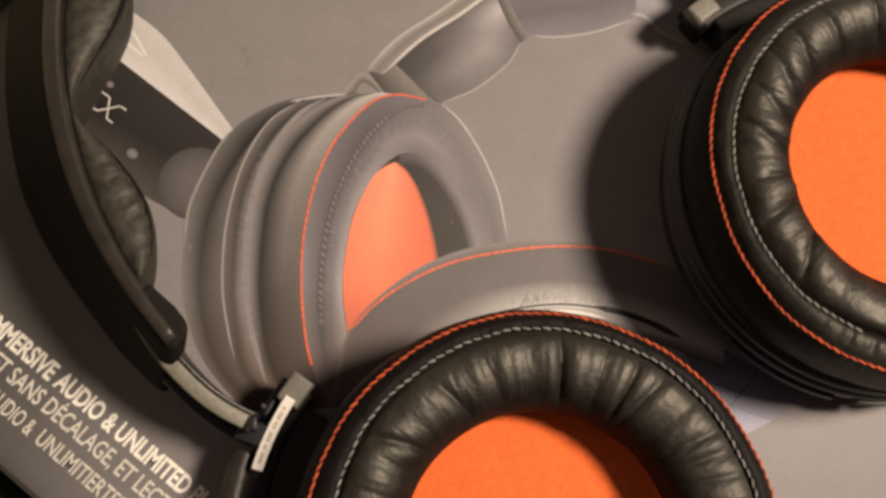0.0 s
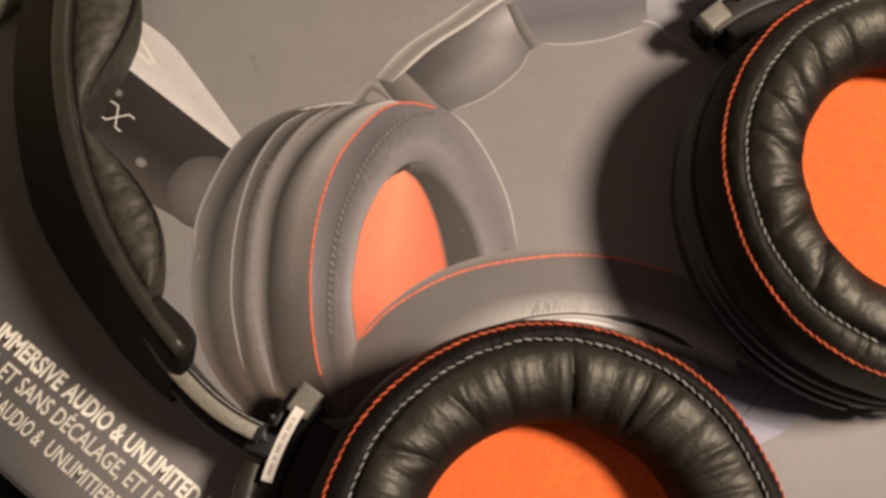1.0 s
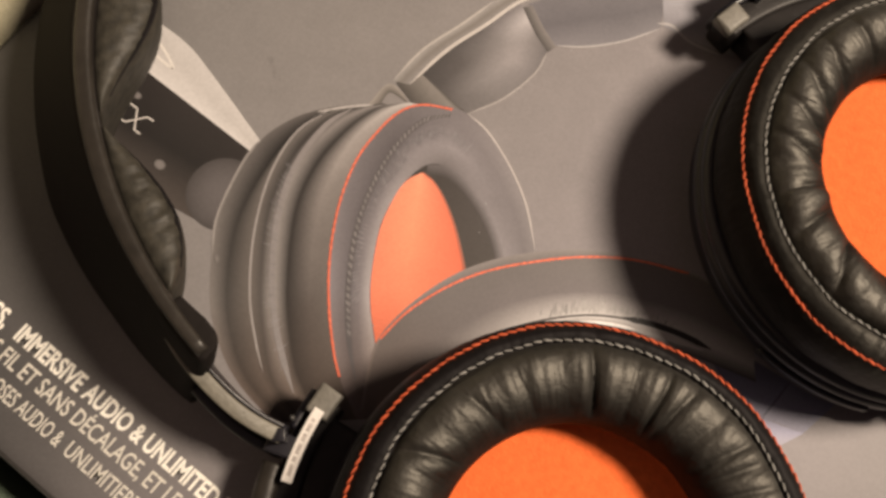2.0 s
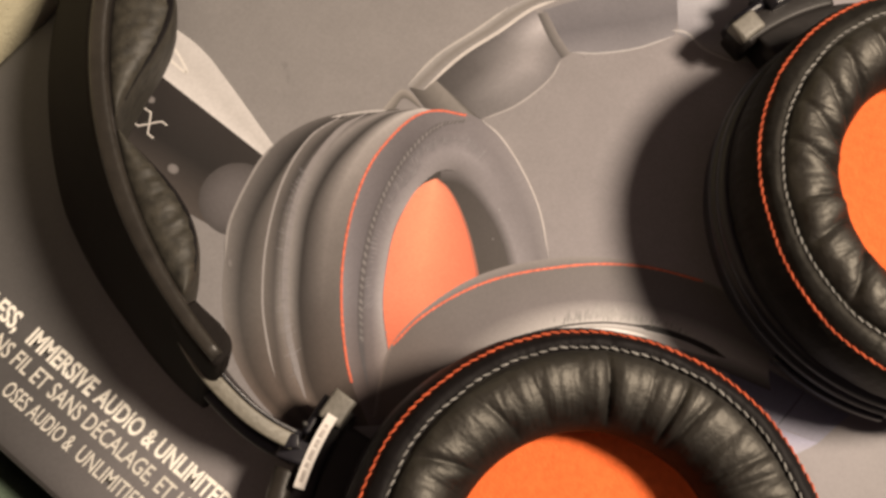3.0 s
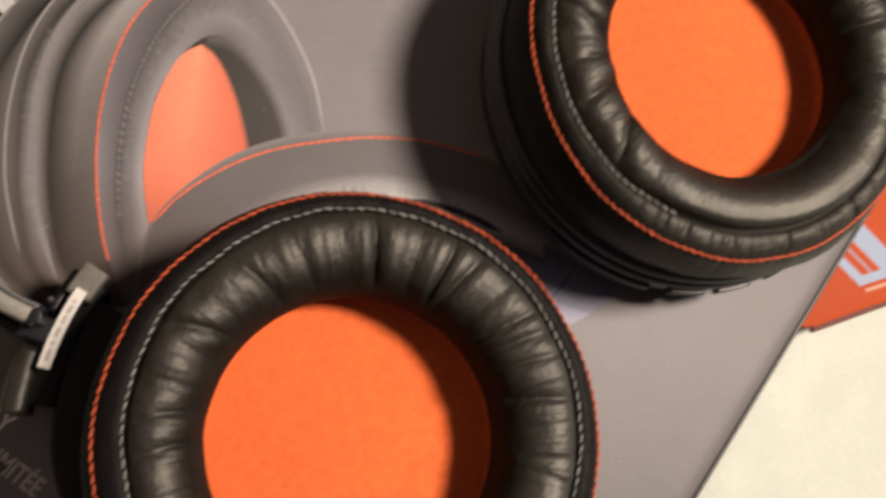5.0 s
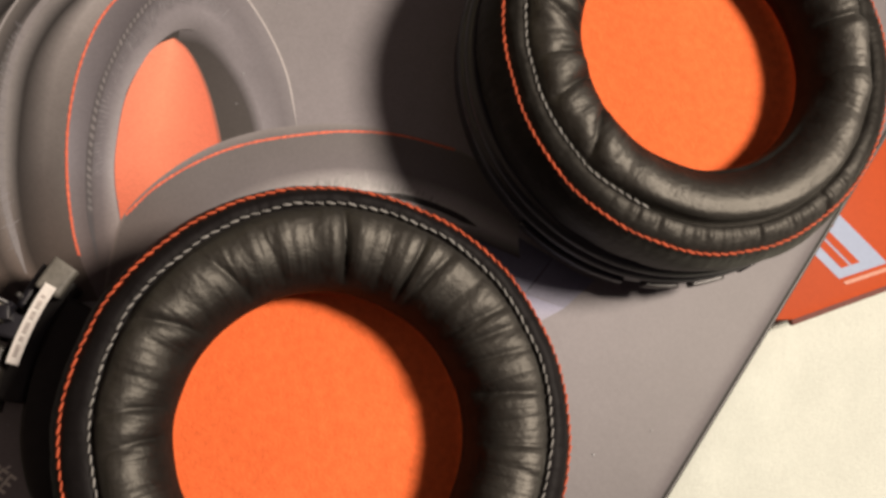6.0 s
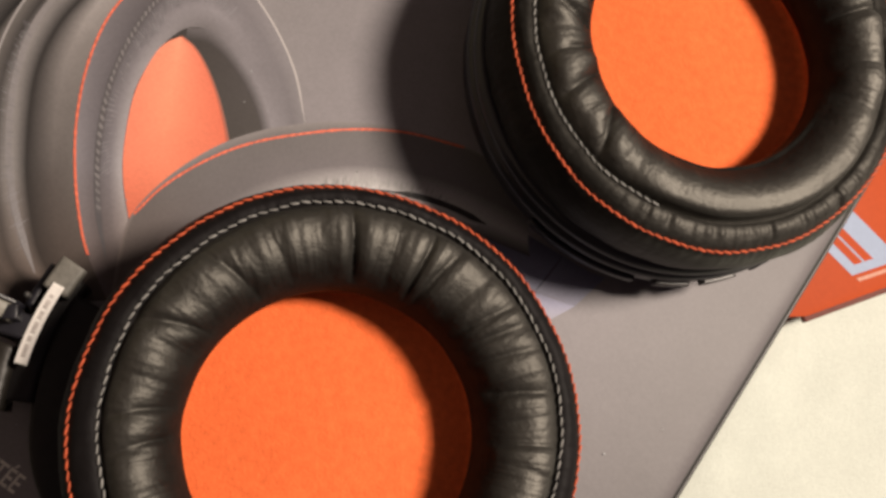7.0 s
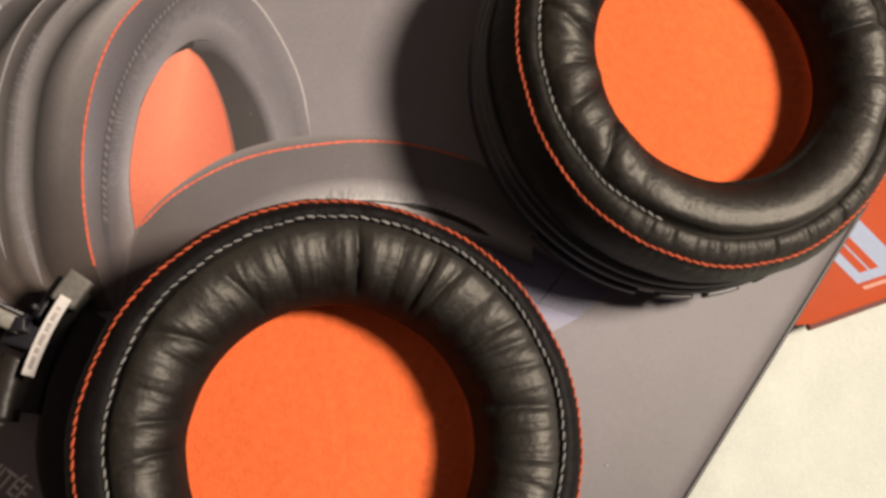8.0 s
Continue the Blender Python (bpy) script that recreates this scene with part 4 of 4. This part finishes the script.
def headband():
    band_path = [band_at(2.2 + (177.8 - 2.2) * i / 120) for i in range(121)]
    # out is to the inside for positive values along this path
    ridge = [(0.8, 35.6), (1.0, 36.8), (0.5, 38.0), (-1.0, 38.6), (-2.6, 38.1), (-3.5, 36.4), (-6.0, 31.8), (-9.5, 25.5), (-13.5, 17.5), (-16.8, 9.5), (-18, 4.5), (-17, 2), (-13.5, 1.5), (-13, 8), (-10.5, 17), (-6.5, 26), (-1.5, 33.5)]

    def section(f):
        end = min(1.0, min(f, 1 - f) / 0.17)
        wide, tall = 0.62 + 0.38 * end**0.8 + 0.36 * ramp(min(f, 1 - f), 0.08, 0.36), 0.93 + 0.07 * end**0.6
        return [(o * wide, 37 - (37 - z) * tall) for o, z in ridge]

    band = part("headband", swept(band_path, section), SHELL, headset, "matt black plastic headband with a rounded ridge")
    # a paler strip of the same plastic stands for the ridge's highlight
    strip = [(o, z + 0.25) for o, z in rounded(-2.9, 0.95, 35.6, 38.75, 1.15)]
    part("ridge", swept(band_path, lambda f: [(o * (0.7 + 0.3 * min(1.0, min(f, 1 - f) / 0.12)), z) for o, z in strip]), LIT_PLASTIC, band, "brownish black ridge along the band, its highlight in the colour")
    for p0, p1, deep in ((10.9, 33.4, 9.4), (35.2, 69.6, 13.0), (71.0, 109.0, 14), (110.4, 144.8, 13.0), (146.6, 169.1, 9.4)):
        path = [band_at(p0 + (p1 - p0) * i / 70) for i in range(71)]

        def section_at(f, deep=deep, p0=p0):
            e = min(max(f, 0.0), 1.0)
            if deep < 10:
                e = e**0.78 if p0 < 90 else 1 - (1 - e) ** 0.78
            w = deep * max(0.02, math.sin(math.pi * e)) ** (0.78 if deep < 10 else 1.2)
            sec = []
            for k in range(25):
                a = math.pi / 2 - math.pi * k / 24
                o = 1.4 + w * (abs(math.cos(a)) ** 0.62)
                z = 23.5 + 12.8 * (1 if math.sin(a) > 0 else -1) * abs(math.sin(a)) ** 0.5
                crumple = 0.45 * noise.noise(Vector((f * deep * 2.2, 1.6 * a, deep))) + 0.25 * noise.noise(Vector((f * deep * 6, 3.5 * a, deep + 5)))
                z += crumple * max(0.0, min(1.0, (w - 1) / 4)) * (1 if k > 1 else 0)
                sec.append((o - 0.22 * (36 - z), z))
            return sec + [(-6.5, 11), (0.4, 35)]

        pad = part("band_cushion", swept(path, section_at), CUSHION_LEATHER, band, "puffy worn black leatherette cushion")
        edge = [max(section_at(i / 70)[:25])[0] for i in range(71)]
        rim = [[(o - 0.45 * (34 - z), z) for o, z in rounded(edge[i] - min(2.6, 0.3 * edge[i]), edge[i] + 0.3, 20, 34, 0.4)] for i in range(71)]
        part("piping", swept(path[6:-6], lambda f: rim[6 + round(f * 58)]), BAND_LEATHER, pad, "smooth black border round the cushion")
    for side in (1, -1):
        at = 1.4 if side > 0 else 178.6
        path = [band_at(at + side * 7.8 * i / 20) for i in range(21)]

        def tab(f):
            e = math.sqrt(max(0.0, 1 - max(0, (0.3 - f) / 0.3) ** 2))
            return [(o - 0.30 * (38.5 - z), z) for o, z in rounded(-1.2 - 1.2 * e, 0.6 + 3.6 * e * (1 - 0.35 * ramp(f, 0.5, 1.0)), 27, 37.2 + 0.4 * e, 1.1)]

        part("end_tab", swept(path, tab), SHELL, band, "rounded black end tab")


headband()


def side_arm(flip, turn):
    """The sliding arm, the yoke that holds the cup, and what sits on them; the other side is its mirror."""
    c = C2 if flip else C1

    def m(x, y):
        p = Vector((x, y, 0))
        return p - 2 * (p - MID).dot(DV) * DV if flip else p

    def ang(a):
        return 262 - (a + turn) if flip else a + turn

    s = -1 if flip else 1
    line = smooth_curve([m(-42.5, 0), m(-38.6, -6.6), m(-34.2, -12), (m(-29.6, -16.6)), m(-25, -20), m(-20.2, -22.6)], 40)
    arm = part("sliding_arm", swept(line, lambda f: [(s * o, z) for o, z in rounded(-1.7, 1.5, 8, 29.5 - 8.5 * f ** 1.5, 0.5)]), ARM, headset, "grey sliding metal arm")
    part("arm_cover", swept(line, lambda f: [(s * o, z) for o, z in rounded(-2.7, -1.75, 6, 28.6 - 8.5 * f ** 1.5, 0.4)]), BLACK, arm, "thin black inner edge")
    part("arm_shield", swept(line, lambda f: [(s * o, z) for o, z in rounded(1.52, 4.3, 3, 17.0 - 4.0 * f ** 1.5, 1.0)]), BLACK, arm, "black outer cover")
    q = m(-20.6, -22.2)
    hole = slab([(q.x - 1.5, q.y - 1.3), (q.x + 1.4, q.y - 1.5), (q.x + 1.5, q.y + 1.3), (q.x - 1.4, q.y + 1.5)], 15, 21.6, 0.2)
    part("slot", hole, BLACK, arm, "black square slot")
    yoke = part("yoke", arc_block(c, ang(134.4), ang(160), 55.8, 62.4, 3, 13.4, 1.4, 30), SATIN, headset, "curved black plastic yoke")
    # the tail past the bracket is a dark piece where the cup's shade falls
    arc = [c + Vector((48 * math.cos(radians(ang(137 + 58 * i / 40))), 48 * math.sin(radians(ang(137 + 58 * i / 40))), 0)) for i in range(41)]
    part("hub_and_shade", swept(arc, lambda f: [(s * o, z) for o, z in rounded(-1, 1.2 + 7.3 * (1 - ramp(f, 0.45, 1.0) ** 2), 4, 13.5 - 2 * f, 1.0)]), SATIN, yoke, "black bracket against the cup, its tail in place of shade")
    part("end_plate", arc_block(c, ang(132.4), ang(138.8), 57.0, 62.4, 13, 16.6, 0.9, 10), GREY, yoke, "grey end plate")
    # the yoke end takes the same pale plastic for its highlight
    part("end_cap", arc_block(c, ang(150.5), ang(162), 60.8, 66.2, 4, 14.8, 2.4, 14), LIT_PLASTIC, yoke, "rounded end of the yoke, its highlight in the colour")
    part("hinge_block", arc_block(c, ang(144.5), ang(149), 60.0, 66.5, 6, 16.9, 0.6, 8), BLACK, yoke, "black hinge block")
    part("back_edge", arc_block(c, ang(134.5), ang(143), 61.7, 63.8, 6, 14.6, 1.0, 12), BLACK, yoke)
    screw = m(-18.2, -18.4)
    part("screw", ring_of(Vector((screw.x, screw.y, 0)), [(0.6, 12), (0.62, 16.6), (0.4, 17.1), (0.02, 17.2)], 14), SILVER, yoke, "tiny bright screw")
    if not flip:
        part("label", arc_block(c, 146.0, 162.0, 58.2, 60.6, 17.05, 17.3, 0.1, 30), PAPER, yoke, "narrow white paper label, lightly curled")
        for a0, a1 in ((148.1, 148.8), (149.2, 151.0), (151.6, 153.2), (153.8, 156.0), (156.6, 157.6), (158.2, 160.6)):
            part("label_bar", arc_block(c, a0, a1, 59.0, 59.8, 17.31, 17.36, 0.02, 6), LABEL_INK, yoke)


side_arm(False, 8.6)
side_arm(True, 0.0)

# ---- the small orange carton beside ----
def small_carton():
    box = thing("orange_carton", 250, 40, -115, "small bright orange carton with a pale blue emblem on the cloth", "carton")
    e1, e2 = Vector((math.cos(radians(14)), math.sin(radians(14)))), Vector((-math.sin(radians(14)), math.cos(radians(14))))
    corner = Vector((227.2, -23.2))

    def at(a, b):
        p = corner + e1 * a + e2 * b
        return (p.x, p.y)

    part("body", slab([at(1.0, 0.1), at(110, 0.1), at(110, 150), at(1.0, 150)], -115.5, -100.2, 0.5), ORANGE_SIDE, box, "dull orange card sides")
    part("top_panel", slab([at(0, 0), at(111, 0), at(111, 151), at(-14, 151), at(-14, 4)], -100.1, -99.2, 0.2), ORANGE_CARD, box, "bright orange card panel")
    part("lower_flap", slab([at(1.6, -2.3), at(110, -2.3), at(110, 0.05), at(1.6, 0.05)], -106, -103.4, 0.3), ORANGE_SIDE, box, "dull orange edge of the lower flap")
    g1, g2 = Vector((math.cos(radians(13)), math.sin(radians(13)))), Vector((math.cos(radians(132)), math.sin(radians(132))))
    o = Vector((248.6, -9.3))

    def q(a, b):
        p = o + g1 * a + g2 * b
        return (p.x, p.y)

    part("emblem_ground", flat([q(0, 0), q(22.6, 0), q(22.6, 30), q(0, 30)], -99.1), PALE_BLUE, box, "pale blue emblem ground")
    part("emblem_bar", flat([q(4.4, 4), q(8.2, 4), q(8.2, 24), q(4.4, 24)], -99.0), ORANGE_CARD, box, "orange emblem bar")
    part("emblem_bar", flat([q(9.2, 4), q(13.0, 4), q(13.0, 22), q(16.5, 22), q(16.5, 26), q(9.2, 26)], -99.0), ORANGE_CARD, box, "orange emblem bar")
    part("name_bar", flat([q(0.4, -3.3), q(23, -3.3), q(23, -1.7), q(0.4, -1.7)], -99.05), material("pink_ink", (0.50, 0.22, 0.14), 0.5, grain=0.3, scale=1500), box, "pale bar in place of the maker's name")


small_carton()
